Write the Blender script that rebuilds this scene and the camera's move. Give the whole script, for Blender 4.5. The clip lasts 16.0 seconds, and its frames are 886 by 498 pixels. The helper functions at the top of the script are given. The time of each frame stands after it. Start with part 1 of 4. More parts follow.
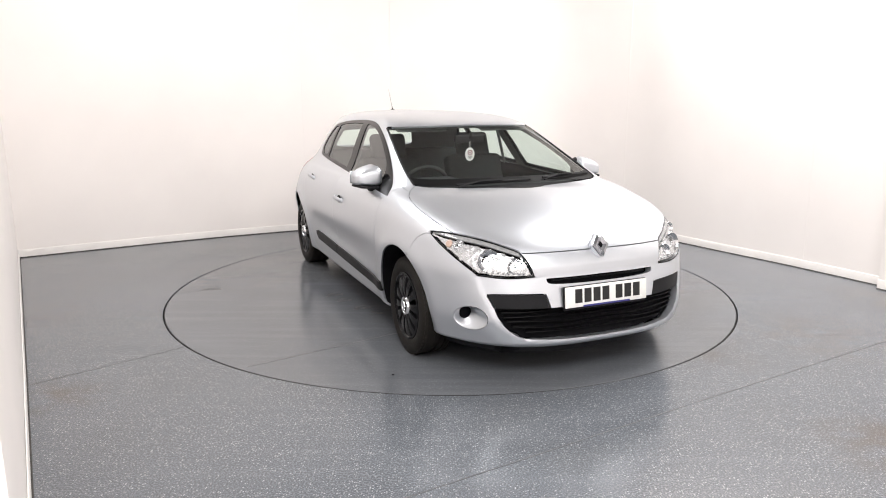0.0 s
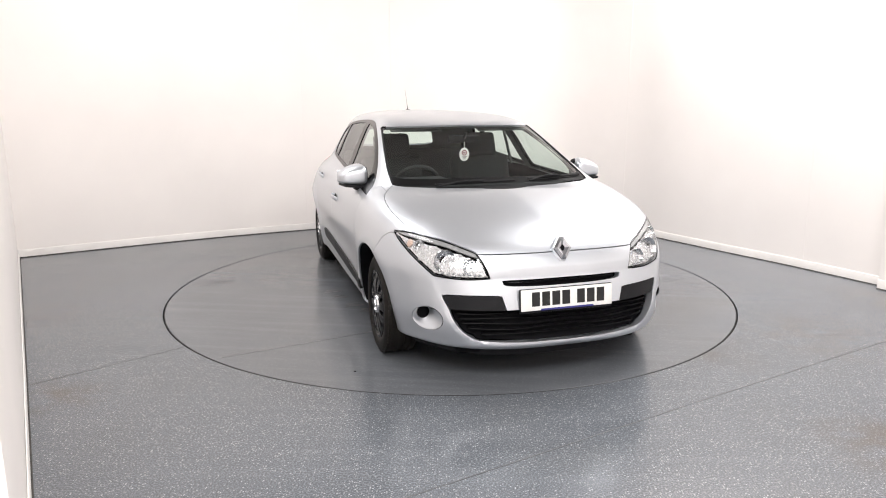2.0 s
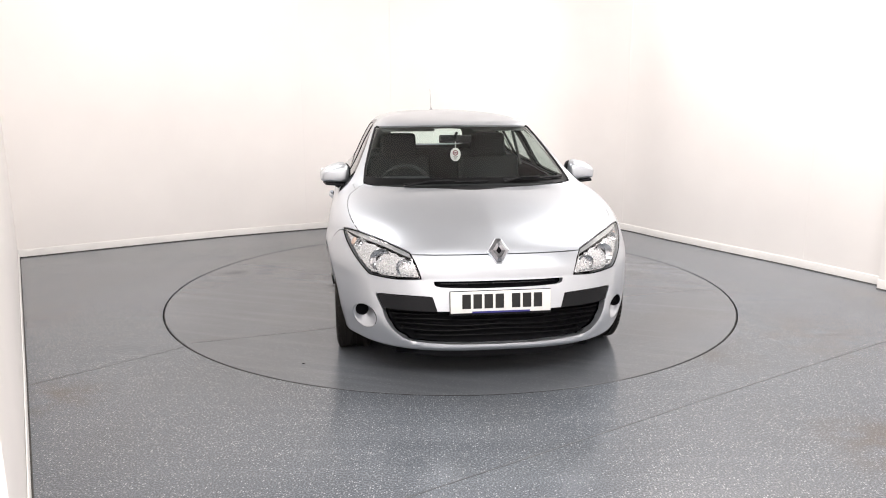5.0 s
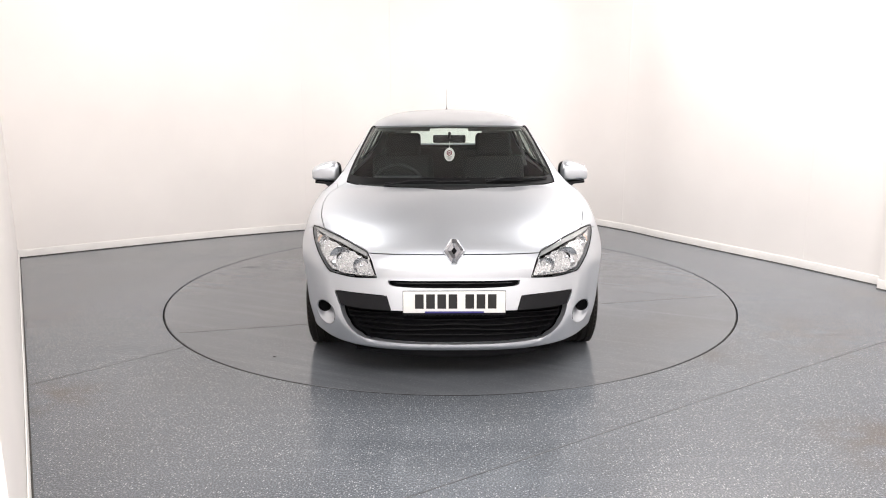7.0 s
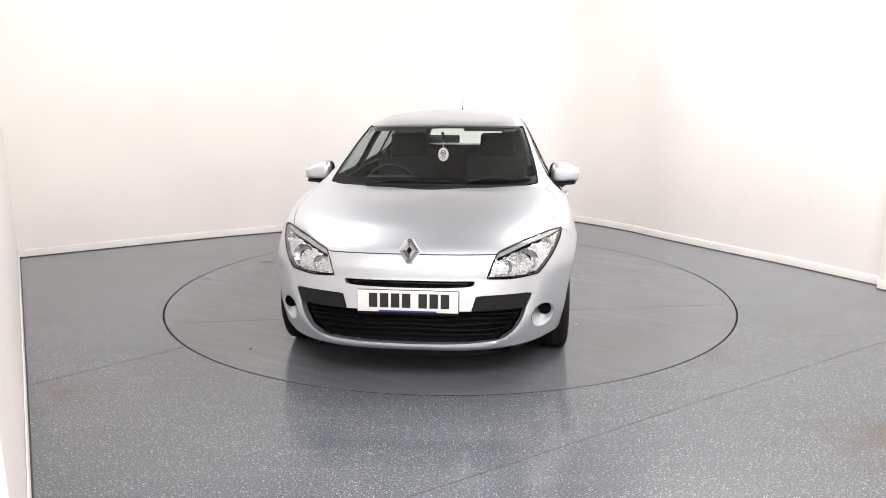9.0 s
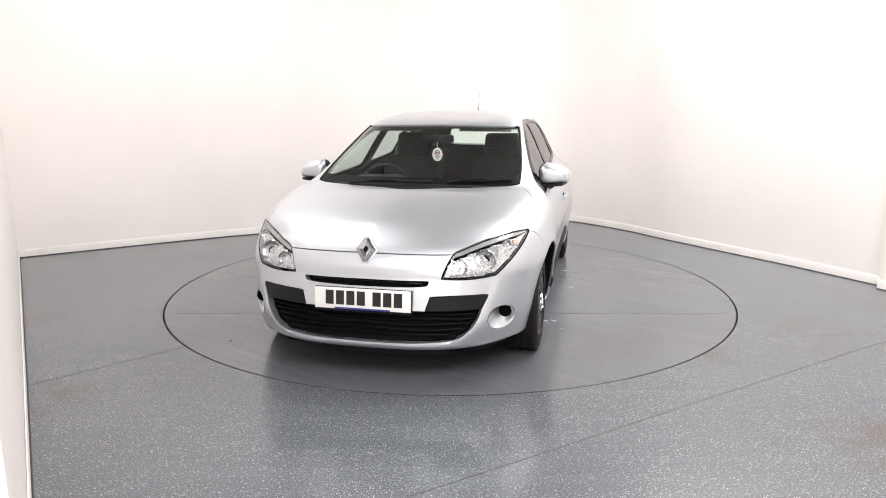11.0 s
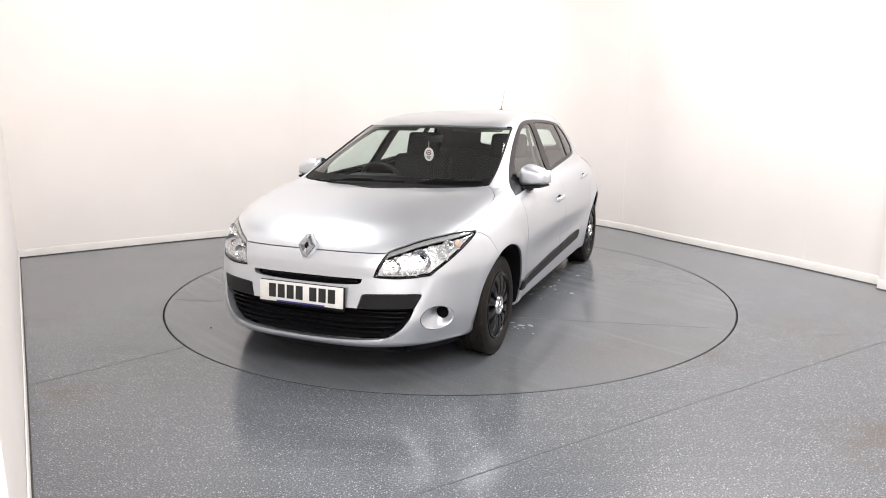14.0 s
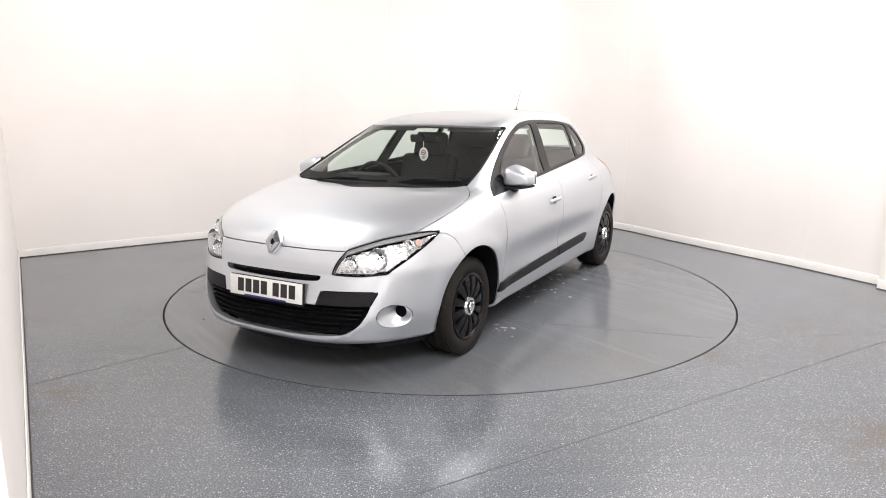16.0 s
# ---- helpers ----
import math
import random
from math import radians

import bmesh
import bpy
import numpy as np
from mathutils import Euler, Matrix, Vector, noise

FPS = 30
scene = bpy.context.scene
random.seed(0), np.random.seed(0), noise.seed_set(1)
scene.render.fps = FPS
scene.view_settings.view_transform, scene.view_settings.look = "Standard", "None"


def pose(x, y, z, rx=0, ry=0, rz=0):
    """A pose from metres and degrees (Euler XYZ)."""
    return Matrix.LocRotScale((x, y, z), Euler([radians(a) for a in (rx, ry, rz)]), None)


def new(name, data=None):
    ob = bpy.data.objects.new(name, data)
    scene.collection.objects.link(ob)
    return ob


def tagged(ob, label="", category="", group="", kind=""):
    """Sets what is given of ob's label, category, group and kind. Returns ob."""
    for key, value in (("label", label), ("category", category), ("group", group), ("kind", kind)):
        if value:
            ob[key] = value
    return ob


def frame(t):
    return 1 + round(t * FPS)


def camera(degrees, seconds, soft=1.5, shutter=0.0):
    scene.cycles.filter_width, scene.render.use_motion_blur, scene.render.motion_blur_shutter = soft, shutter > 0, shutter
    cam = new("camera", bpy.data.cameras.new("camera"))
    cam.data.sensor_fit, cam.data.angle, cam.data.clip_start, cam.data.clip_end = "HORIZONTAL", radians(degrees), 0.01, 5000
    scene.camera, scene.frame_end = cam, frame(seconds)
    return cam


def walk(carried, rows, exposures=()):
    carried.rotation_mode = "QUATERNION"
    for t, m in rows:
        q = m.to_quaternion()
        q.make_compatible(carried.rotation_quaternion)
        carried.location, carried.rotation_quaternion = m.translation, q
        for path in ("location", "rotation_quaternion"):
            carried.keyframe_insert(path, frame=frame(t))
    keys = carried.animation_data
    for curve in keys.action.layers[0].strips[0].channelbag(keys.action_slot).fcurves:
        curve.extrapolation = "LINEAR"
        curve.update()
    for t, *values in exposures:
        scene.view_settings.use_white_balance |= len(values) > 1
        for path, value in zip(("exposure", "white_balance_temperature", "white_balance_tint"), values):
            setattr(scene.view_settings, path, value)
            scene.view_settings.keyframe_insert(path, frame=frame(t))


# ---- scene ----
# ---------------------------------------------------------------- camera, fixed on its stand
cam = camera(64.2, 16.0, 1.0)
CAM_POSE = pose(0, -5.515, 1.4705, 90 - 11.898, 0, 0.526) @ pose(0, 0, 0, 0, 0, -0.087)
walk(cam, [(0.0, CAM_POSE), (16.0, CAM_POSE)])

# ---------------------------------------------------------------- light: studio ceiling panels
scene.view_settings.exposure = 0.10
world = bpy.data.worlds.new("world")
scene.world = world
world.use_nodes = True
world.node_tree.nodes["Background"].inputs[0].default_value = (0.9, 0.95, 1.0, 1)
world.node_tree.nodes["Background"].inputs[1].default_value = 0.05


def ceiling_lamp(x, y, sx, sy, watts, turn=0, z=4.05):
    """A rectangular soft panel under the ceiling that shines down."""
    data = bpy.data.lights.new("ceiling_lamp", "AREA")
    data.shape, data.size, data.size_y, data.energy = "RECTANGLE", sx, sy, watts
    data.color = (1.0, 0.97, 0.958)
    lamp = new("ceiling_lamp", data)
    lamp.matrix_world = pose(x, y, z, 0, 0, turn)
    return lamp


ceiling_lamp(-2.2, -0.45, 1.3, 3.4, 98, -8)
ceiling_lamp(2.55, 0.1, 1.1, 3.2, 228, 14)
ceiling_lamp(0.3, -6.0, 5.2, 2.4, 400)

# ---------------------------------------------------------------- materials


def material(name):
    m = bpy.data.materials.new(name)
    m.use_nodes = True
    return m, m.node_tree.nodes, m.node_tree.links, m.node_tree.nodes["Principled BSDF"]


def mix_node(nodes, links, fac, a, b):
    n = nodes.new("ShaderNodeMix")
    n.data_type = "RGBA"
    for sock, val in ((n.inputs[0], fac), (n.inputs[6], a), (n.inputs[7], b)):
        if isinstance(val, (tuple, float, int)):
            sock.default_value = val if not isinstance(val, tuple) else (*val, 1)
        else:
            links.new(val, sock)
    return n.outputs[2]


def ramp_node(nodes, links, fac, lo, hi, a=0.0, b=1.0):
    n = nodes.new("ShaderNodeMapRange")
    links.new(fac, n.inputs[0])
    for k, val in enumerate((lo, hi, a, b)):
        n.inputs[k + 1].default_value = val
    return n.outputs[0]


def noise_node(nodes, links, scale, detail=3, coord="Object", stretch=None):
    co = nodes.new("ShaderNodeTexCoord")
    n = nodes.new("ShaderNodeTexNoise")
    n.inputs["Scale"].default_value, n.inputs["Detail"].default_value = scale, detail
    src = co.outputs[coord]
    if stretch:
        mp = nodes.new("ShaderNodeMapping")
        mp.inputs["Scale"].default_value = stretch
        mp.inputs["Rotation"].default_value = (0, 0, 0.5)
        links.new(src, mp.inputs[0])
        src = mp.outputs[0]
    links.new(src, n.inputs["Vector"])
    return n.outputs[0]


def plain(name, colour, rough=0.5, metal=0.0, vary=0.12, scale=30.0, bump=0.0, coat=0.0, spec=0.5):
    """A surface of one colour with fine uneven tone and gloss, and a little relief."""
    m, nodes, links, p = material(name)
    n = noise_node(nodes, links, scale, 4)
    dark = tuple(c * (1 - vary) for c in colour)
    light = tuple(min(1, c * (1 + vary)) for c in colour)
    links.new(mix_node(nodes, links, ramp_node(nodes, links, n, 0.3, 0.7), dark, light), p.inputs["Base Color"])
    links.new(ramp_node(nodes, links, n, 0.3, 0.7, rough * 0.88, min(1, rough * 1.12)), p.inputs["Roughness"])
    p.inputs["Metallic"].default_value, p.inputs["Coat Weight"].default_value = metal, coat
    p.inputs["Coat Roughness"].default_value = 0.04
    p.inputs["Specular IOR Level"].default_value = spec
    if bump:
        b = nodes.new("ShaderNodeBump")
        b.inputs["Strength"].default_value, b.inputs["Distance"].default_value = bump, 0.002
        links.new(n, b.inputs["Height"])
        links.new(b.outputs[0], p.inputs["Normal"])
    return m


def paint_material():
    """Silver metallic lacquer: fine flake under a thin clear coat."""
    m, nodes, links, p = material("silver_metallic_paint")
    cloud = noise_node(nodes, links, 3, 3)
    flake = noise_node(nodes, links, 900, 1)
    a = mix_node(nodes, links, ramp_node(nodes, links, cloud, 0.3, 0.7), (0.615, 0.643, 0.685), (0.635, 0.663, 0.705))
    a = mix_node(nodes, links, ramp_node(nodes, links, flake, 0.35, 0.65, 0, 0.25), a, (0.56, 0.58, 0.61))
    links.new(a, p.inputs["Base Color"])
    p.inputs["Metallic"].default_value = 0.85
    links.new(ramp_node(nodes, links, cloud, 0.3, 0.7, 0.35, 0.38), p.inputs["Roughness"])
    p.inputs["Coat Weight"].default_value, p.inputs["Coat Roughness"].default_value = 0.5, 0.05
    return m


def glass_material(name, tint, base=0.08, rough=0.02):
    """A thin pane: tinted see-through with a mirror gloss that grows at a slant, alike from both sides."""
    m, nodes, links, p = material(name)
    nodes.remove(p)
    clear, gloss, mix, weight = (nodes.new("ShaderNode" + k) for k in ("BsdfTransparent", "BsdfGlossy", "MixShader", "LayerWeight"))
    clear.inputs[0].default_value = (*tint, 1)
    gloss.inputs["Roughness"].default_value = rough
    power, scale = nodes.new("ShaderNodeMath"), nodes.new("ShaderNodeMath")
    power.operation, scale.operation = "POWER", "MULTIPLY_ADD"
    weight.inputs[0].default_value = 0.5
    links.new(weight.outputs["Facing"], power.inputs[0])
    power.inputs[1].default_value = 4.0
    links.new(power.outputs[0], scale.inputs[0])
    scale.inputs[1].default_value, scale.inputs[2].default_value = 0.9 - base, base
    links.new(scale.outputs[0], mix.inputs[0])
    links.new(clear.outputs[0], mix.inputs[1])
    links.new(gloss.outputs[0], mix.inputs[2])
    links.new(mix.outputs[0], nodes["Material Output"].inputs[0])
    return m


def floor_material(name, flecks, base, stains=()):
    """Grey safety vinyl with pale grit, scuffs and soft stains."""
    m, nodes, links, p = material(name)
    big = noise_node(nodes, links, 1.4, 2)
    scuff = noise_node(nodes, links, 2.6, 2, "Object", (0.25, 5.0, 1.0))
    grit = noise_node(nodes, links, 135, 2)
    co = nodes.new("ShaderNodeTexCoord")
    vor = nodes.new("ShaderNodeTexVoronoi")
    vor.inputs["Scale"].default_value = 105
    links.new(co.outputs["Object"], vor.inputs["Vector"])
    lo, hi = tuple(c * 0.93 for c in base), tuple(c * 1.06 for c in base)
    col = mix_node(nodes, links, ramp_node(nodes, links, big, 0.3, 0.7), lo, hi)
    col = mix_node(nodes, links, ramp_node(nodes, links, scuff, 0.50, 0.80, 0, 0.6), col, tuple(c * 1.35 for c in base))
    warm = noise_node(nodes, links, 0.8, 2)
    col = mix_node(nodes, links, ramp_node(nodes, links, warm, 0.50, 0.80, 0, 0.40), col, (base[0] * 0.95, base[1] * 0.82, base[2] * 0.68))
    col = mix_node(nodes, links, ramp_node(nodes, links, grit, 0.35, 0.65, 0, flecks * 0.8), col, tuple(c * 0.5 for c in base))
    col = mix_node(nodes, links, ramp_node(nodes, links, grit, 0.50, 0.35, 0, flecks * 0.35), col, tuple(c * 1.9 for c in base))
    dots = nodes.new("ShaderNodeMath")
    dots.operation = "MULTIPLY"
    links.new(ramp_node(nodes, links, vor.outputs["Distance"], 0.40, 0.22), dots.inputs[0])
    sep = nodes.new("ShaderNodeSeparateColor")
    links.new(vor.outputs["Color"], sep.inputs[0])
    links.new(ramp_node(nodes, links, sep.outputs[0], 0.50, 0.95, 0, flecks * 0.85), dots.inputs[1])
    col = mix_node(nodes, links, dots.outputs[0], col, (0.40, 0.41, 0.43))
    # brown dirt trodden in at a few places: x, y, radius, strength
    for x, y, radius, strength in stains:
        far = nodes.new("ShaderNodeVectorMath")
        far.operation = "DISTANCE"
        links.new(co.outputs["Object"], far.inputs[0])
        far.inputs[1].default_value = (x, y, 0)
        patch = nodes.new("ShaderNodeMath")
        patch.operation = "MULTIPLY"
        links.new(ramp_node(nodes, links, far.outputs["Value"], radius, 0.0, 0, strength), patch.inputs[0])
        links.new(ramp_node(nodes, links, noise_node(nodes, links, 5, 4), 0.38, 0.62), patch.inputs[1])
        col = mix_node(nodes, links, patch.outputs[0], col, (0.085, 0.062, 0.045))
    links.new(col, p.inputs["Base Color"])
    links.new(ramp_node(nodes, links, big, 0.3, 0.7, 0.16, 0.21), p.inputs["Roughness"])
    b = nodes.new("ShaderNodeBump")
    b.inputs["Strength"].default_value, b.inputs["Distance"].default_value = 0.12, 0.001
    links.new(grit, b.inputs["Height"])
    links.new(b.outputs[0], p.inputs["Normal"])
    return m


PAINT = paint_material()
GLASS = glass_material("tinted_window_glass", (0.88, 0.97, 0.93), 0.07)
SCREEN = glass_material("windscreen_glass", (0.91, 0.98, 0.95), 0.045)
LENS = glass_material("clear_lamp_lens", (0.95, 0.96, 0.97), 0.05)
TRIM = plain("black_grained_plastic", (0.012, 0.012, 0.0135), 0.50, 0, 0.2, 200, 0.2, 0, 0.16)
GLOSS_BLACK = plain("gloss_black_plastic", (0.006, 0.006, 0.007), 0.14, 0, 0.15, 60, 0, 0, 0.14)
DARK = plain("dark_cavity", (0.004, 0.004, 0.005), 0.8, 0, 0.2, 20, 0, 0, 0.1)
RUBBER = plain("tyre_rubber", (0.011, 0.0095, 0.008), 0.62, 0, 0.3, 60, 0.4, 0, 0.22)
CHROME = plain("chrome", (0.80, 0.81, 0.83), 0.07, 1.0, 0.03, 20)
REFLECTOR = plain("lamp_reflector", (0.68, 0.685, 0.69), 0.26, 0.8, 0.06, 90)
BOWL = plain("lamp_bowl_chrome", (0.62, 0.63, 0.65), 0.14, 1.0, 0.05, 40)
BROW_GREY = plain("smoked_lamp_plastic", (0.30, 0.305, 0.305), 0.25, 0, 0.15, 60, 0, 0.3)


def facets(mat, scale, strength):
    """Small flat facets that break up the gloss."""
    nodes, links = mat.node_tree.nodes, mat.node_tree.links
    co, vor, b = nodes.new("ShaderNodeTexCoord"), nodes.new("ShaderNodeTexVoronoi"), nodes.new("ShaderNodeBump")
    vor.inputs["Scale"].default_value = scale
    b.inputs["Strength"].default_value, b.inputs["Distance"].default_value = strength, 0.01
    links.new(co.outputs["Object"], vor.inputs["Vector"])
    links.new(vor.outputs["Distance"], b.inputs["Height"])
    links.new(b.outputs[0], nodes["Principled BSDF"].inputs["Normal"])


facets(REFLECTOR, 34, 0.30)
AMBER = plain("amber_lamp_plastic", (0.55, 0.40, 0.32), 0.25, 0, 0.1, 80, 0, 0.5)
RED = plain("red_lamp_plastic", (0.45, 0.02, 0.02), 0.15, 0, 0.1, 80, 0, 0.5)
CLOTH = plain("dark_seat_cloth", (0.014, 0.0175, 0.0175), 0.9, 0, 0.3, 150, 0.5, 0, 0.2)
DASH = plain("dark_dashboard_plastic", (0.012, 0.0145, 0.015), 0.62, 0, 0.2, 220, 0.3, 0, 0.25)
LINER = plain("grey_headliner", (0.13, 0.135, 0.13), 0.9, 0, 0.1, 120, 0.2)
PLATE = plain("white_plate_plastic", (0.80, 0.80, 0.77), 0.25, 0, 0.03, 40)
INK = plain("black_plate_ink", (0.012, 0.012, 0.012), 0.35, 0, 0.1, 60)
BLUE = plain("blue_plate_strip", (0.03, 0.03, 0.20), 0.35, 0, 0.1, 60)
WALL = plain("white_wall_paint", (0.85, 0.81, 0.782), 0.55, 0, 0.025, 1.3, 0.03)
SKIRT = plain("white_gloss_skirting", (0.76, 0.735, 0.71), 0.5, 0, 0.05, 6, 0.05)
CEIL = plain("grey_ceiling_paint", (0.42, 0.412, 0.405), 0.8, 0, 0.04, 2)
FLOOR = floor_material("grey_flecked_vinyl", 1.0, (0.120, 0.131, 0.147),
                       ((2.0, -2.7, 0.45, 0.8), (2.34, -1.16, 0.6, 0.45), (3.3, -0.35, 0.5, 0.5), (-2.03, -2.2, 0.35, 0.6), (-2.9, -0.8, 0.4, 0.4), (1.55, -1.55, 0.4, 0.3)))
DISC = floor_material("grey_turntable_vinyl", 0.30, (0.121, 0.129, 0.142))
STEEL = plain("dark_steel_edge", (0.02, 0.02, 0.022), 0.4, 0.6, 0.2, 40)
# brown-black that stands in for shade in the gap under the skirting
GAP_SHADE = plain("shadow_gap_brown", (0.035, 0.030, 0.026), 0.7, 0, 0.35, 9)
JOINT = plain("joint_grey", (0.092, 0.095, 0.10), 0.4)
SCUFF = plain("rubber_scuff", (0.075, 0.074, 0.074), 0.45, 0, 0.3, 40)
WATER = plain("water_film", (0.30, 0.30, 0.31), 0.05, 0, 0.1, 20)
BADGE = plain("emblem_chrome", (0.46, 0.47, 0.50), 0.14, 1.0, 0.05, 40)
GRILLE_BLACK = plain("satin_black_grille", (0.004, 0.004, 0.0045), 0.40, 0, 0.2, 90, 0, 0, 0.08)
MIRROR = plain("mirror_glass", (0.85, 0.87, 0.88), 0.02, 1.0, 0.01, 5)
PAPER = plain("white_card", (0.82, 0.81, 0.80), 0.6, 0, 0.04, 30)
MAROON = plain("maroon_print", (0.20, 0.03, 0.05), 0.5, 0, 0.1, 60)

# ---------------------------------------------------------------- mesh helpers


def part(name, bm, mat, parent=None, label="", smooth=40):
    """Links a bmesh as one mesh object under a thing or a part."""
    me = bpy.data.meshes.new(name)
    bmesh.ops.recalc_face_normals(bm, faces=bm.faces[:])
    bm.to_mesh(me)
    bm.free()
    me.materials.append(mat)
    if smooth:
        me.polygons.foreach_set("use_smooth", [True] * len(me.polygons))
        me.set_sharp_from_angle(angle=radians(smooth))
    ob = new(name, me)
    ob.parent = parent
    return tagged(ob, label)


def box(bm, c, size, bevel=0.0, turn=None, segments=2):
    """A box in bm with rounded edges."""
    m = Matrix.Translation(c) @ (turn or Matrix()) @ Matrix.Diagonal((*size, 1))
    made = bmesh.ops.create_cube(bm, size=1, matrix=m)["verts"]
    if bevel:
        edges = list({e for v in made for e in v.link_edges})
        bmesh.ops.bevel(bm, geom=edges, offset=bevel, segments=segments, affect="EDGES", profile=0.6)
    return bm


def lathe(bm, profile, steps=48, m=None, closed=False):
    """Turns a profile of (radius, along) round the y axis."""
    m = m or Matrix()
    rings = []
    for k in range(steps):
        a = 2 * math.pi * k / steps
        rings.append([bm.verts.new(m @ Vector((r * math.cos(a), y, r * math.sin(a)))) for r, y in profile])
    n = len(profile)
    for k in range(steps):
        p, q = rings[k], rings[(k + 1) % steps]
        for j in range(n if closed else n - 1):
            i = (j + 1) % n
            bm.faces.new((p[j], p[i], q[i], q[j]))
    return bm


def tube(bm, pts, radius, sides=8, closed=False):
    """A round bar along pts."""
    pts = [Vector(p) for p in pts]
    n = len(pts)
    rings = []
    for k, p in enumerate(pts):
        a, b = (pts[(k - 1) % n], pts[(k + 1) % n]) if closed else (pts[max(0, k - 1)], pts[min(n - 1, k + 1)])
        q = (b - a).to_track_quat("Z", "Y")
        r = radius[k] if isinstance(radius, (list, tuple)) else radius
        rings.append([bm.verts.new(p + q @ Vector((r * math.cos(2 * math.pi * j / sides), r * math.sin(2 * math.pi * j / sides), 0))) for j in range(sides)])
    for k in range(n if closed else n - 1):
        p, q = rings[k], rings[(k + 1) % n]
        for j in range(sides):
            bm.faces.new((p[j], p[(j + 1) % sides], q[(j + 1) % sides], q[j]))
    if not closed:
        bm.faces.new(rings[0])
        bm.faces.new(rings[-1][::-1])
    return bm


def spline(pts, steps=6, closed=False):
    """Points along a smooth curve through pts."""
    pts = [Vector(p) for p in pts]
    n = len(pts)
    out = []
    for k in range(n if closed else n - 1):
        p0, p1, p2, p3 = ((pts[(k + j) % n] if closed else pts[min(n - 1, max(0, k + j))]) for j in (-1, 0, 1, 2))
        for j in range(steps):
            t = j / steps
            out.append(0.5 * (2 * p1 + (p2 - p0) * t + (2 * p0 - 5 * p1 + 4 * p2 - p3) * t * t + (3 * p1 - p0 - 3 * p2 + p3) * t ** 3))
    if not closed:
        out.append(pts[-1])
    return out


def strip(bm, path, profile):
    """Sweeps a profile of (outwards, up) along a level path of (x, y); closed section."""
    rings = []
    for k, p in enumerate(path):
        a, b = path[max(0, k - 1)], path[min(len(path) - 1, k + 1)]
        d = Vector((b[0] - a[0], b[1] - a[1])).normalized()
        nx, ny = d.y, -d.x
        rings.append([bm.verts.new((p[0] + nx * o, p[1] + ny * o, z)) for o, z in profile])
    n = len(profile)
    for p, q in zip(rings, rings[1:]):
        for j in range(n):
            bm.faces.new((p[j], p[(j + 1) % n], q[(j + 1) % n], q[j]))
    bm.faces.new(rings[0])
    bm.faces.new(rings[-1][::-1])
    return bm


# ---------------------------------------------------------------- the room
TURN_R = 2.150
ROOM_H = 4.15
WALL_TOP = 3.25
BACK = [(p.x, p.y) for p in spline([(-4.117, 1.037, 0), (-2.723, 1.955, 0), (-1.642, 2.54, 0), (-0.55, 3.05, 0), (0.45, 3.32, 0), (1.05, 3.33, 0), (1.50, 3.12, 0), (1.993, 2.546, 0),
                                    (2.323, 1.970, 0), (2.731, 1.294, 0), (3.083, 0.727, 0), (3.477, 0.014, 0)], 8)]
LEFT = [(-1.05, -4.0), (-1.59, -3.11), (-2.264, -2.0), (-4.117, 1.037)]
RIGHT = [(3.477, 0.014), (3.40, -0.06), (3.95, -1.2), (4.1, -5.0), (4.1, -8.0)]
REAR = [(4.1, -8.0), (-3.4, -8.0), (-3.4, -4.6), (-1.25, -4.12)]


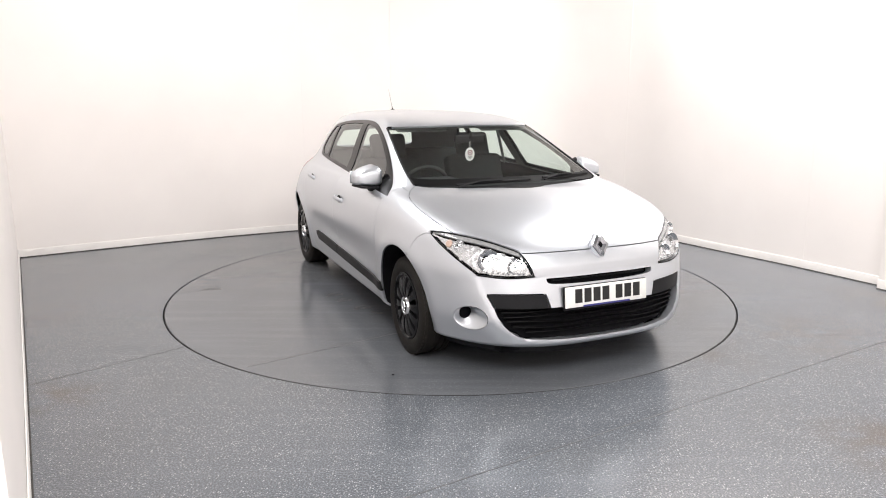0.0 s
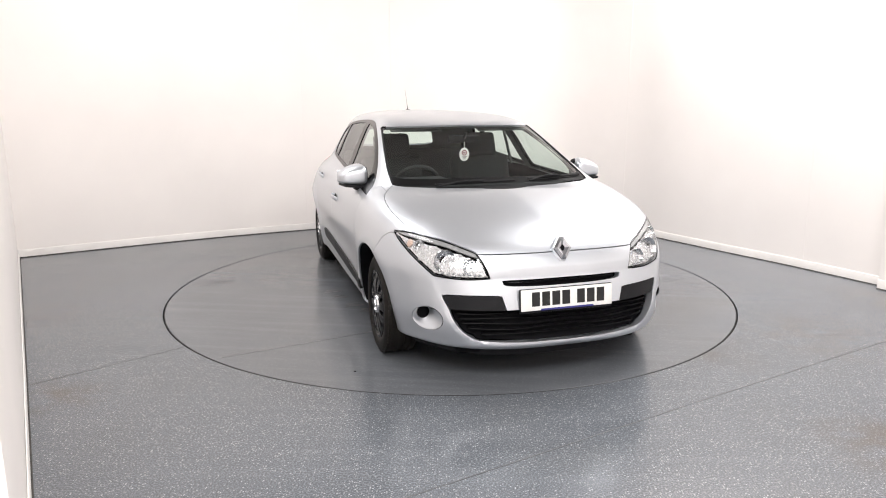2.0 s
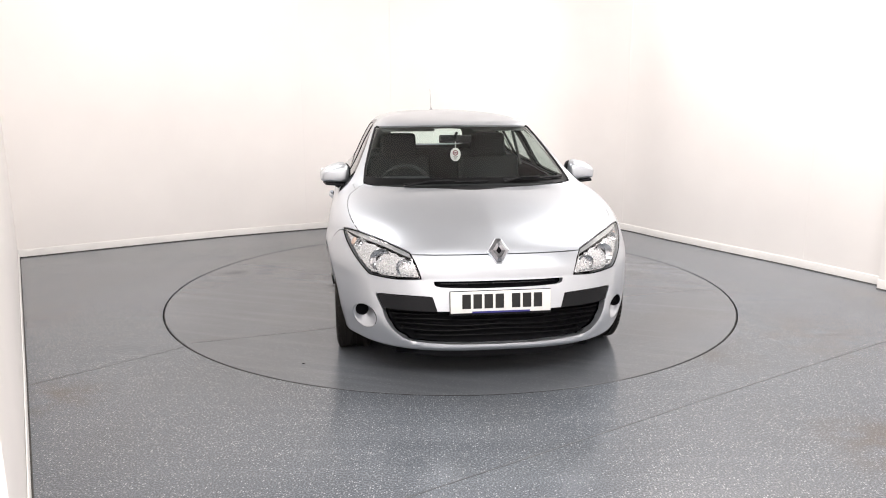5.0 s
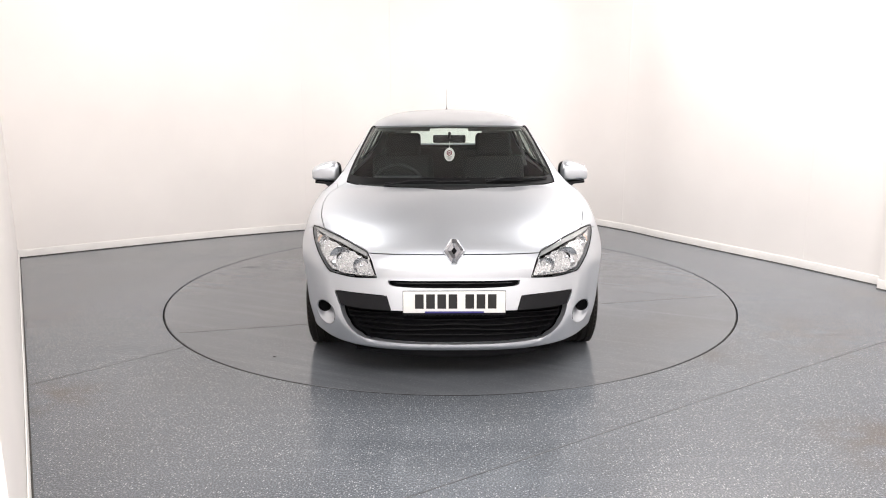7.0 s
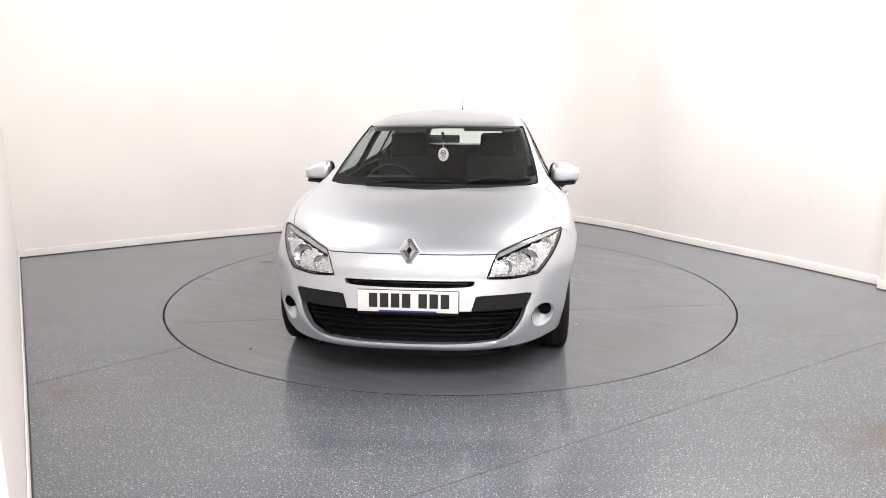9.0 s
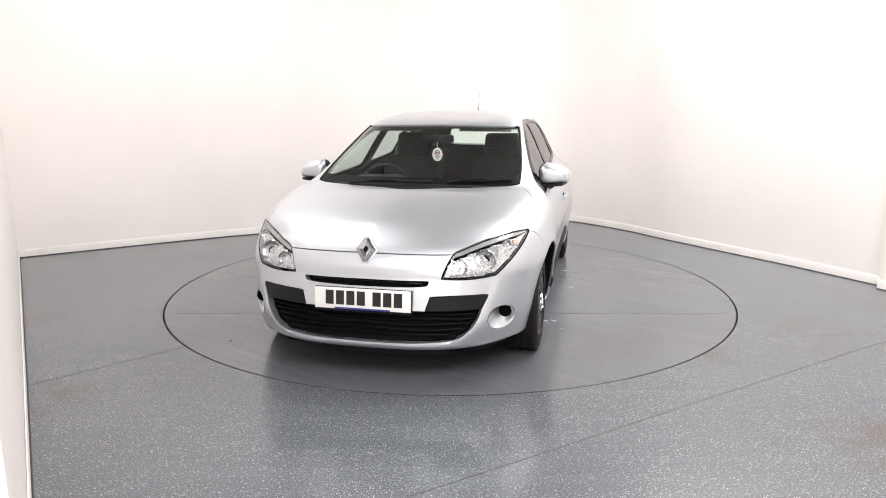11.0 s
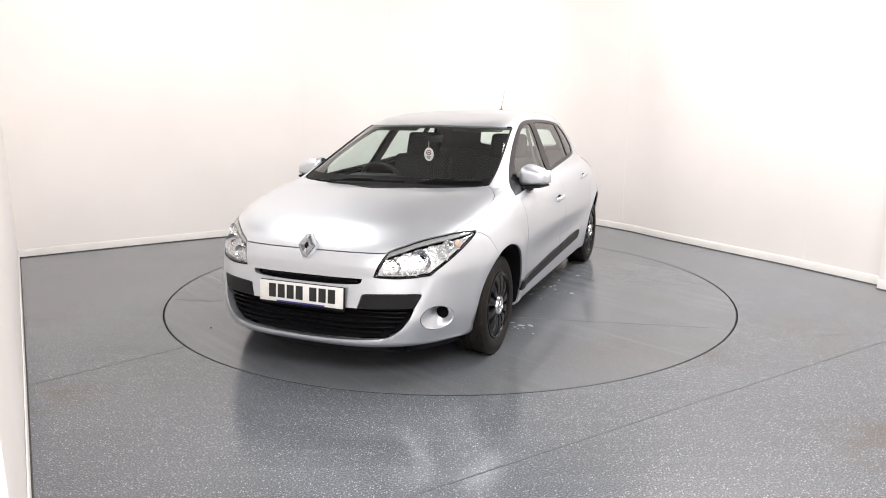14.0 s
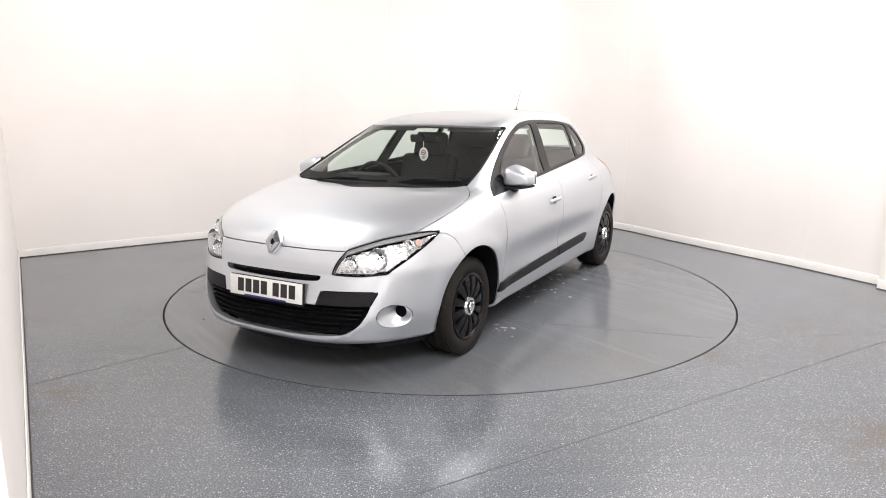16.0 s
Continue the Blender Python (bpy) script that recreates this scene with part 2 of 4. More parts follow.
def room():
    for name, path, words in (("wall_back", BACK, "curved white painted studio wall of tall panels"), ("wall_left", LEFT, "plain white painted side wall by the camera"),
                              ("wall_right", RIGHT, "white painted wall return beside the studio floor"), ("wall_rear", REAR, "plain white painted wall behind the camera")):
        bm = strip(bmesh.new(), path, [(0, -0.02), (0, WALL_TOP), (-0.12, WALL_TOP), (-0.12, -0.02)])
        tagged(part(name, bm, WALL, None, words, 30), category="wall", kind="structure")
        # unseen grey band, added so bonnet and roof reflect a darker upper room
        bm = strip(bmesh.new(), path, [(-0.04, WALL_TOP), (-0.04, ROOM_H), (-0.12, ROOM_H), (-0.12, WALL_TOP)])
        tagged(part("unseen_upper_wall", bm, CEIL, None, "unseen grey band added above the white panels to darken reflections", 30), category="wall", kind="structure")
    for path in (BACK, LEFT, RIGHT):
        bm = strip(bmesh.new(), path, [(0.002, 0.002), (0.010, 0.002), (0.010, 0.070), (0.007, 0.077), (0.002, 0.078)])
        tagged(part("baseboard", bm, SKIRT, None, "white gloss skirting board along the studio wall", 30), category="skirting board", kind="structure")
        # dark strip that paints the shadow gap at the foot of the skirting
        bm = strip(bmesh.new(), path, [(0.0104, 0.001), (0.017, 0.001), (0.0155, 0.005), (0.0104, 0.009)])
        tagged(part("shadow_gap", bm, GAP_SHADE, None, "thin dark strip painting the shadow gap between skirting and floor", 0), category="trim", kind="structure")
    # cover strips over the joints between wall panels
    for k in (16, 23, 56, 81):
        a, b = Vector(BACK[k - 1]), Vector(BACK[k + 1])
        d = (b - a).normalized()
        bm = bmesh.new()
        c = (a + b) / 2 + Vector((d.y, -d.x)) * 0.001
        box(bm, (c.x, c.y, WALL_TOP / 2 + 0.045), (0.014, 0.002, WALL_TOP - 0.09), 0, Matrix.Rotation(math.atan2(d.y, d.x), 4, "Z"))
        tagged(part("panel_joint", bm, WALL, None, "thin white cover strip between wall panels", 0), category="trim", kind="structure")
    bm = bmesh.new()
    box(bm, (0.2, -2.2, ROOM_H + 0.05), (9.6, 12.4, 0.1))
    tagged(part("ceiling", bm, CEIL, None, "plain grey hall ceiling", 0), category="ceiling", kind="structure")
    # floor sheet with a round opening for the turntable
    bm = bmesh.new()
    n = 160
    inner = [bm.verts.new(((TURN_R + 0.007) * math.cos(2 * math.pi * k / n), (TURN_R + 0.007) * math.sin(2 * math.pi * k / n), 0)) for k in range(n)]
    low = [bm.verts.new((v.co.x, v.co.y, -0.12)) for v in inner]
    outer = []
    for v in inner:
        d = v.co.normalized()
        s = min(5.2 / max(1e-6, abs(d.x)), (8.6 if d.y < 0 else 4.6) / max(1e-6, abs(d.y)))
        outer.append(bm.verts.new(d * s))
    for k in range(n):
        j = (k + 1) % n
        bm.faces.new((inner[k], inner[j], outer[j], outer[k]))
        bm.faces.new((low[k], low[j], inner[j], inner[k]))
    bm.faces.new(low)
    tagged(part("floor", bm, FLOOR, None, "grey flecked safety vinyl floor with scuffs", 20), category="floor", kind="structure")
    # welded joints in the vinyl
    for (x0, y0), (x1, y1) in (((3.6, -0.76), (1.23, -2.225)), ((1.16, -2.27), (-0.9, -3.56)), ((-2.22, -2.03), (-1.62, -1.44))):
        c, d = Vector(((x0 + x1) / 2, (y0 + y1) / 2, 0.0006)), Vector((x1 - x0, y1 - y0))
        bm = box(bmesh.new(), c, (d.length, 0.0045, 0.0012), 0, Matrix.Rotation(math.atan2(d.y, d.x), 4, "Z"))
        tagged(part("vinyl_joint", bm, JOINT, None, "thin dark welded joint in the vinyl floor", 0), category="floor joint", kind="structure")


DISC_JOINT = (((-1.14, -1.766), (-0.30, -1.142)), ((0.90, -0.250), (2.00, 0.567)))
SCUFFS = ((-1.905, -0.086, 0.25, 0.20), (-0.90, -0.25, 0.5, 0.16), (-0.80, -0.40, 0.4, 0.14), (-0.64, -0.60, 0.45, 0.16), (-0.52, -0.72, 0.3, 0.10))
DROPS = (("water_drops", 0.42, 0.42, 80), ("water_drops", 0.22, 0.95, 24), ("water_drops", 1.05, -0.37, 14))


def turntable():
    ob = tagged(new("turntable"), "round grey vinyl vehicle turntable flush with the floor", "turntable")
    bm = bmesh.new()
    lathe(bm, [(0.0001, 0.0), (1.0, 0.0), (TURN_R - 0.007, 0.0), (TURN_R - 0.005, -0.004), (TURN_R - 0.005, -0.1)], 160, Matrix.Rotation(radians(90), 4, "X"))
    part("disc", bm, DISC, ob, "", 20)
    bm = lathe(bmesh.new(), [(TURN_R - 0.0045, -0.001), (TURN_R - 0.001, -0.003), (TURN_R - 0.001, -0.1)], 160, Matrix.Rotation(radians(90), 4, "X"))
    part("rim", bm, STEEL, ob, "dark steel edge ring")
    # welded joint across the disc, broken where the vinyl lies tight
    for (x0, y0), (x1, y1) in DISC_JOINT:
        c, d = Vector(((x0 + x1) / 2, (y0 + y1) / 2, 0.0005)), Vector((x1 - x0, y1 - y0))
        part("joint", box(bmesh.new(), c, (d.length, 0.004, 0.001), 0, Matrix.Rotation(math.atan2(d.y, d.x), 4, "Z")), JOINT, ob, "thin dark joint in the vinyl", 0)
    # rubbed tyre marks and a speck of dirt
    for x, y, a, length in SCUFFS:
        bm = bmesh.new()
        for k in range(4):
            o = (k - 1.5) * 0.022
            box(bm, (0.02 * math.sin(k * 2.1), o, 0.0005), (length * (0.6 + 0.3 * math.sin(k * 1.7 + 1)), 0.006, 0.001), 0)
        bmesh.ops.transform(bm, verts=bm.verts, matrix=Matrix.Translation((x, y, 0)) @ Matrix.Rotation(a, 4, "Z"))
        tagged(part("scuff_marks", bm, SCUFF, ob, "dark rubbed scuff marks", 0), kind="stuff")
    part("dirt_speck", box(bmesh.new(), (-0.307, -1.879, 0.002), (0.014, 0.008, 0.004), 0.001), DARK, ob, "small dark speck of dirt")
    # drops of water shed beside the sill
    rnd = random.Random(4)
    for name, cx, cy, count in DROPS:
        bm = bmesh.new()
        for k in range(count):
            r = 0.004 + 0.012 * rnd.random() ** 3
            m = Matrix.Translation((cx + rnd.gauss(0, 0.16), cy + rnd.gauss(0, 0.11), 0.0)) @ Matrix.Rotation(rnd.uniform(0, 3), 4, "Z") @ Matrix.Diagonal((r * rnd.uniform(1, 2.2), r, r * 0.35, 1))
            bmesh.ops.create_icosphere(bm, subdivisions=1, radius=1, matrix=m)
        tagged(part(name, bm, WATER, ob, "scattered drops of water", 60), kind="stuff")
    return ob

# ---------------------------------------------------------------- the car's skin
# Level rings from sill to roof: nose and tail on the centre line, width and height at the flank, roundness of the corners.
RING = {
    "xf": (1.95, 2.07, 2.10, 2.10, 2.085, 2.062, 2.035, 1.995, 1.93, 1.80, 1.55, 1.32, 1.13, 1.03, 0.87, 0.68, 0.51, 0.37, 0.22, 0.0, -0.2, -0.5),
    "zf": (0.165, 0.205, 0.25, 0.33, 0.42, 0.52, 0.605, 0.684, 0.750, 0.806, 0.865, 0.905, 0.932, 0.970, 1.045, 1.135, 1.22, 1.290, 1.325, 1.355, 1.375, 1.388),
    "ys": (0.78, 0.840, 0.858, 0.872, 0.883, 0.894, 0.904, 0.902, 0.893, 0.877, 0.852, 0.822, 0.785, 0.752, 0.712, 0.668, 0.622, 0.575, 0.515, 0.40, 0.2, 0.0),
    "zs": (0.185, 0.205, 0.26, 0.34, 0.42, 0.52, 0.60, 0.68, 0.76, 0.82, 0.87, 0.905, 0.935, 0.975, 1.045, 1.135, 1.22, 1.290, 1.335, 1.368, 1.385, 1.392),
    "xr": (-2.0, -2.10, -2.14, -2.16, -2.17, -2.16, -2.12, -2.08, -2.05, -2.03, -2.01, -1.99, -1.97, -1.94, -1.89, -1.82, -1.74, -1.65, -1.58, -1.4, -1.2, -0.8),
    "zr": (0.25, 0.30, 0.36, 0.44, 0.52, 0.60, 0.68, 0.76, 0.82, 0.87, 0.91, 0.95, 0.985, 1.03, 1.09, 1.17, 1.24, 1.30, 1.34, 1.365, 1.382, 1.392),
    "xm": (0.85, 0.9, 0.9, 0.9, 0.9, 0.9, 0.9, 0.9, 0.9, 0.88, 0.80, 0.72, 0.64, 0.56, 0.42, 0.24, 0.08, -0.05, -0.15, -0.3, -0.4, -0.6),
    "xn": (-0.95, -0.95, -0.95, -0.95, -0.95, -0.95, -0.95, -0.95, -0.9, -0.85, -0.8, -0.75, -0.7, -0.65, -0.65, -0.65, -0.65, -0.65, -0.65, -0.65, -0.65, -0.65),
    "nf": (3.0, 3.0, 3.0, 3.1, 3.1, 3.1, 3.1, 3.0, 2.9, 2.9, 3.2, 3.8, 4.4, 4.6, 4.6, 4.4, 4.2, 4.0, 3.6, 3.0, 2.6, 2.4),
}
VTOP = len(RING["xf"]) - 1
HUB_F, HUB_R, HUB_Z, HUB_Y = 1.285, -1.355, 0.288, 0.752


def ring_value(key, v):
    """Smooth value of one column of the rings at the level v."""
    a = np.asarray(RING[key], float)
    k = np.clip(np.floor(v).astype(int), 0, VTOP - 1)
    t = v - k
    p0, p1, p2, p3 = a[np.maximum(k - 1, 0)], a[k], a[k + 1], a[np.minimum(k + 2, VTOP)]
    return 0.5 * (2 * p1 + (p2 - p0) * t + (2 * p0 - 5 * p1 + 4 * p2 - p3) * t * t + (3 * p1 - p0 - 3 * p2 + p3) * t ** 3)


def skin(u, v):
    """The skin's half with y >= 0: u from nose (0) to tail (1), v from sill to roof."""
    u, v = np.broadcast_arrays(np.asarray(u, float), np.asarray(v, float))
    xf, zf, ys, zs, xr, zr, xm, xn, nf = (ring_value(k, v) for k in ("xf", "zf", "ys", "zs", "xr", "zr", "xm", "xn", "nf"))
    front, rear = u < 0.42, u > 0.58
    ang = np.where(front, u / 0.42, np.where(rear, (1 - u) / 0.42, 1.0)) * (math.pi / 2)
    c, s = np.abs(np.cos(ang)), np.abs(np.sin(ang))
    n = np.where(front, nf, 3.0)
    r = (c ** n + s ** n) ** (-1 / n)
    mid = np.clip((u - 0.42) / 0.16, 0, 1)
    x = np.where(front, xm + (xf - xm) * r * c, np.where(rear, xn + (xr - xn) * r * c, xm + (xn - xm) * mid))
    y = ys * r * s
    w = (r * s) ** 2
    z = np.where(front, zf + (zs - zf) * w, np.where(rear, zr + (zs - zr) * w, zs))
    side = np.clip((y - 0.55) / 0.2, 0, 1)
    for hub in (HUB_F, HUB_R):
        d = np.hypot(x - hub, z - HUB_Z)
        y = y + 0.012 * side * np.exp(-((d - 0.37) / 0.07) ** 2)
    y = y - 0.022 * side * np.exp(-((z - 0.47) / 0.10) ** 2) * np.exp(-((x + 0.05) / 0.8) ** 4)
    # slightly domed middle of the bonnet inside a bowed crease from the screen's corners to the nose
    lid = np.clip((v - 7.3) / 1.5, 0, 1) * np.clip((12.6 - v) / 1.2, 0, 1) * front
    edge = np.interp(x, (1.03, 1.32, 1.55, 1.80, 1.88, 1.93, 1.97), (0.69, 0.65, 0.58, 0.42, 0.32, 0.18, 0.0))
    z = z + 0.035 * lid * 0.025 * np.log1p(np.exp((edge - y) / 0.025))
    # the middle of the bumper lies back a little inside a crease from the lamp to the lip
    rim = np.interp(z, (0.24, 0.27, 0.33, 0.41, 0.49, 0.58), (0.42, 0.51, 0.575, 0.612, 0.642, 0.672))
    x = x - 0.011 * front * np.clip((z - 0.23) / 0.03, 0, 1) * np.clip((0.62 - z) / 0.05, 0, 1) / (1 + np.exp((y - rim) / 0.009))
    return np.stack([x, y, z], -1)


def skin_normal(u, v):
    e = 1e-3
    u, v = np.clip(u, 0.002, 0.998), np.clip(v, 0.01, VTOP - 0.02)
    du = skin(u + e, v) - skin(u - e, v)
    dv = skin(u, np.minimum(v + 8 * e, VTOP)) - skin(u, v - 8 * e)
    n = np.cross(dv, du)
    n /= np.maximum(np.linalg.norm(n, axis=-1, keepdims=True), 1e-9)
    c = np.array([-0.1, 0, 0.65])
    flip = np.sign(((skin(u, v) - c) * n).sum(-1, keepdims=True))
    return n * np.where(flip == 0, 1, flip)


GU, GV = np.meshgrid(np.linspace(0, 1, 301), np.linspace(0, VTOP, 253), indexing="ij")
GP = skin(GU, GV)


def at(view, a, b):
    """(u, v) of the skin's point with the given coordinates: s: x, z from the side; f: y, z from the front; t: x, y from above; r: y, z from the rear."""
    ax = {"s": (0, 2), "f": (1, 2), "t": (0, 1), "r": (1, 2)}[view]
    ok = {"s": (GU > 0.22) & (GU < 0.80) & (GV < 18.5), "f": GU < 0.42, "t": (GV > 6.5) & (GV < 13) & (GU < 0.5), "r": GU > 0.58}[view]
    d = np.where(ok, (GP[..., ax[0]] - a) ** 2 + (GP[..., ax[1]] - b) ** 2, 9)
    i = np.unravel_index(np.argmin(d), d.shape)
    u, v = float(GU[i]), float(GV[i])
    for _ in range(5):
        p = skin(u, v)
        e = 1e-4
        j = np.stack([(skin(u + e, v) - p) / e, (skin(u, v + e * 10) - p) / (e * 10)], -1)[list(ax)]
        du, dv = np.linalg.lstsq(j, np.array([a - p[ax[0]], b - p[ax[1]]]), rcond=1e-4)[0]
        u, v = min(1, max(0, u + np.clip(du, -0.01, 0.01))), min(VTOP, max(0, v + np.clip(dv, -0.2, 0.2)))
    if view in "fr" and a < 0.002:
        u = 0.0 if view == "f" else 1.0
    return u, v


def arc(view, pts, steps=6):
    """A smooth line on the skin through pts."""
    return [at(view, p.x, p.y) for p in spline([(a, b, 0) for a, b in pts], steps)]


def circle(view, ca, cb, ra, rb, steps=48, lean=0.0):
    out = []
    for k in range(steps):
        a = 2 * math.pi * k / steps
        p, q = ra * math.cos(a), rb * math.sin(a)
        out.append(at(view, ca + p * math.cos(lean) - q * math.sin(lean), cb + p * math.sin(lean) + q * math.cos(lean)))
    return out


LAMP = (arc("f", [(0.400, 0.576), (0.53, 0.570), (0.660, 0.580)]) + arc("f", [(0.668, 0.585), (0.735, 0.655), (0.780, 0.72), (0.797, 0.766)])
        + arc("f", [(0.792, 0.772), (0.725, 0.775), (0.60, 0.752), (0.50, 0.718), (0.455, 0.700)]) + arc("f", [(0.450, 0.694), (0.425, 0.650), (0.400, 0.578)]))
BROW = (arc("f", [(0.792, 0.772), (0.725, 0.775), (0.60, 0.752), (0.50, 0.718), (0.455, 0.700)]) + arc("f", [(0.449, 0.676), (0.50, 0.693), (0.60, 0.727), (0.715, 0.752)]) + arc("f", [(0.74, 0.757), (0.785, 0.766)], 3))
INSERT = arc("f", [(0.349, 0.487), (0.48, 0.490), (0.626, 0.487)]) + arc("f", [(0.628, 0.478), (0.60, 0.416)], 3) + arc("f", [(0.595, 0.413), (0.326, 0.413)], 4) + arc("f", [(0.328, 0.42), (0.347, 0.482)], 3)
GRILLE = (arc("f", [(0, 0.413), (0.326, 0.413), (0.595, 0.413)], 4) + arc("f", [(0.598, 0.408), (0.580, 0.36), (0.545, 0.31), (0.49, 0.270), (0.42, 0.256), (0.2, 0.247), (0, 0.245)]))
SLOT = arc("f", [(0, 0.563), (0.20, 0.563), (0.336, 0.563)]) + arc("f", [(0.335, 0.557), (0.31, 0.540), (0.15, 0.533), (0, 0.532)])
FOG_Y, FOG_Z, FOG_A, FOG_B = 0.692, 0.352, 0.060, 0.062
FOG = circle("f", FOG_Y, FOG_Z, FOG_A, FOG_B, 36)
SCREEN_LINE = (arc("f", [(0, 0.952), (0.35, 0.950), (0.58, 0.950), (0.665, 0.960)]) + arc("f", [(0.668, 0.968), (0.655, 1.04), (0.62, 1.15), (0.572, 1.275)])
               + arc("f", [(0.562, 1.283), (0.4, 1.290), (0, 1.297)]))
FRIT = arc("f", [(0, 0.952), (0.35, 0.950), (0.58, 0.950), (0.665, 0.960)]) + arc("f", [(0.662, 0.998), (0.58, 0.988), (0.35, 0.984), (0, 0.984)])
HOOD = ([(0.0, 7.12)] + [(u, 7.12) for u in np.linspace(0.01, at("f", 0.45, 0.70)[0], 14)]
        + arc("f", [(0.455, 0.702), (0.50, 0.720), (0.60, 0.754), (0.715, 0.776)]) + arc("t", [(1.62, 0.728), (1.50, 0.756), (1.30, 0.772), (1.15, 0.760), (1.06, 0.722)])
        + arc("f", [(0.66, 0.955), (0.58, 0.945), (0.35, 0.938), (0, 0.936)]))
COWL = arc("f", [(0, 0.936), (0.35, 0.938), (0.58, 0.945), (0.672, 0.955)]) + arc("f", [(0.672, 0.966), (0.58, 0.953), (0.35, 0.953), (0, 0.955)])
WINDOWS = (arc("s", [(0.955, 0.893), (0.50, 0.915), (0.055, 0.938), (-0.45, 0.966), (-0.83, 0.990), (-1.08, 1.010)])
           + arc("s", [(-1.12, 1.018), (-1.20, 1.06), (-1.22, 1.10), (-1.17, 1.20), (-1.10, 1.255)])
           + arc("s", [(-1.06, 1.268), (-0.80, 1.300), (-0.45, 1.318), (-0.20, 1.318), (0.02, 1.297), (0.22, 1.245), (0.45, 1.155), (0.72, 1.025), (0.94, 0.905)]))
PANE_F = (arc("s", [(0.66, 0.928), (0.3, 0.945), (-0.065, 0.962)]) + arc("s", [(-0.072, 0.97), (-0.13, 1.12), (-0.215, 1.288)])
          + arc("s", [(-0.205, 1.293), (0.0, 1.272), (0.20, 1.222), (0.42, 1.135), (0.60, 1.04), (0.665, 0.935)]))
PANE_R = (arc("s", [(-0.20, 0.972), (-0.50, 0.990), (-0.84, 1.012)]) + arc("s", [(-0.845, 1.02), (-0.885, 1.14), (-0.91, 1.262)])
          + arc("s", [(-0.90, 1.270), (-0.6, 1.292), (-0.34, 1.295)]) + arc("s", [(-0.335, 1.29), (-0.27, 1.14), (-0.203, 0.98)]))
PANE_Q = arc("s", [(-0.90, 1.018), (-1.06, 1.030), (-1.16, 1.07)]) + arc("s", [(-1.165, 1.09), (-1.13, 1.18), (-1.06, 1.245)]) + arc("s", [(-1.05, 1.248), (-0.97, 1.257)], 3) + arc("s", [(-0.965, 1.25), (-0.90, 1.03)], 4)
ARCH_F, ARCH_R = circle("s", HUB_F, 0.285, 0.322, 0.366, 72), circle("s", HUB_R, 0.285, 0.335, 0.372, 72)
MOULD_F = arc("s", [(0.965, 0.298), (0.4, 0.313), (-0.09, 0.328)]) + arc("s", [(-0.09, 0.388), (0.4, 0.374), (0.95, 0.354)])
MOULD_R = arc("s", [(-0.105, 0.328), (-0.4, 0.336), (-0.66, 0.344)]) + arc("s", [(-0.71, 0.372), (-0.73, 0.398)], 3) + arc("s", [(-0.70, 0.406), (-0.4, 0.398), (-0.105, 0.388)])
DOOR_F = (arc("s", [(0.93, 0.90), (0.90, 0.75), (0.91, 0.50), (0.95, 0.32), (0.93, 0.26), (0.80, 0.235), (0.3, 0.232), (-0.08, 0.235)])
          + arc("s", [(-0.10, 0.26), (-0.10, 0.5), (-0.12, 0.75), (-0.16, 0.97), (-0.2, 1.1)]) + arc("s", [(0.1, 1.1), (0.5, 1.05), (0.8, 0.96)]))
DOOR_R = (arc("s", [(-0.2, 1.1), (-0.16, 0.97), (-0.12, 0.75), (-0.10, 0.5), (-0.10, 0.26)]) + arc("s", [(-0.12, 0.235), (-0.5, 0.235), (-0.83, 0.245), (-0.93, 0.36), (-0.99, 0.55), (-1.06, 0.72), (-1.12, 0.88), (-1.14, 1.02), (-1.0, 1.1)]))
BUMPER = ([(0, 0), (0, 7.12)] + [(u, 7.12) for u in np.linspace(0.01, at("f", 0.45, 0.70)[0], 14)] + arc("f", [(0.55, 0.70), (0.72, 0.74), (0.79, 0.764)])
          + arc("s", [(1.525, 0.757), (1.472, 0.715), (1.43, 0.63)]) + [at("s", 1.35, 0.45), at("s", 1.42, 0.17), (0.3, 0)])
FENDER = (arc("s", [(1.53, 0.757), (1.472, 0.715), (1.43, 0.63)]) + [at("s", 1.3, 0.3), at("s", 1.02, 0.20)] + arc("s", [(0.95, 0.25), (0.952, 0.32), (0.912, 0.50), (0.902, 0.75), (0.93, 0.895)])
          + [at("t", 0.95, 0.735), at("t", 1.06, 0.722)] + arc("t", [(1.06, 0.722), (1.15, 0.760), (1.30, 0.772), (1.50, 0.756), (1.62, 0.728)]) + arc("f", [(0.715, 0.776), (0.76, 0.778), (0.792, 0.774)]))
REAR_PANE = arc("r", [(0, 1.030), (0.30, 1.036), (0.40, 1.055)]) + arc("r", [(0.405, 1.075), (0.385, 1.13), (0.36, 1.195)]) + arc("r", [(0.345, 1.205), (0, 1.215)])
TAIL_LAMP = arc("s", [(-1.62, 0.78), (-1.72, 0.77), (-1.86, 0.78)]) + arc("s", [(-1.86, 0.90), (-1.70, 0.925), (-1.50, 0.950)], 4) + arc("s", [(-1.50, 0.93), (-1.56, 0.85)], 3)
HATCH = [(1.0, 4.0), (0.8, 4.2)] + arc("r", [(0.66, 0.6), (0.60, 0.80), (0.62, 1.05), (0.54, 1.22), (0.44, 1.31), (0, 1.32)])

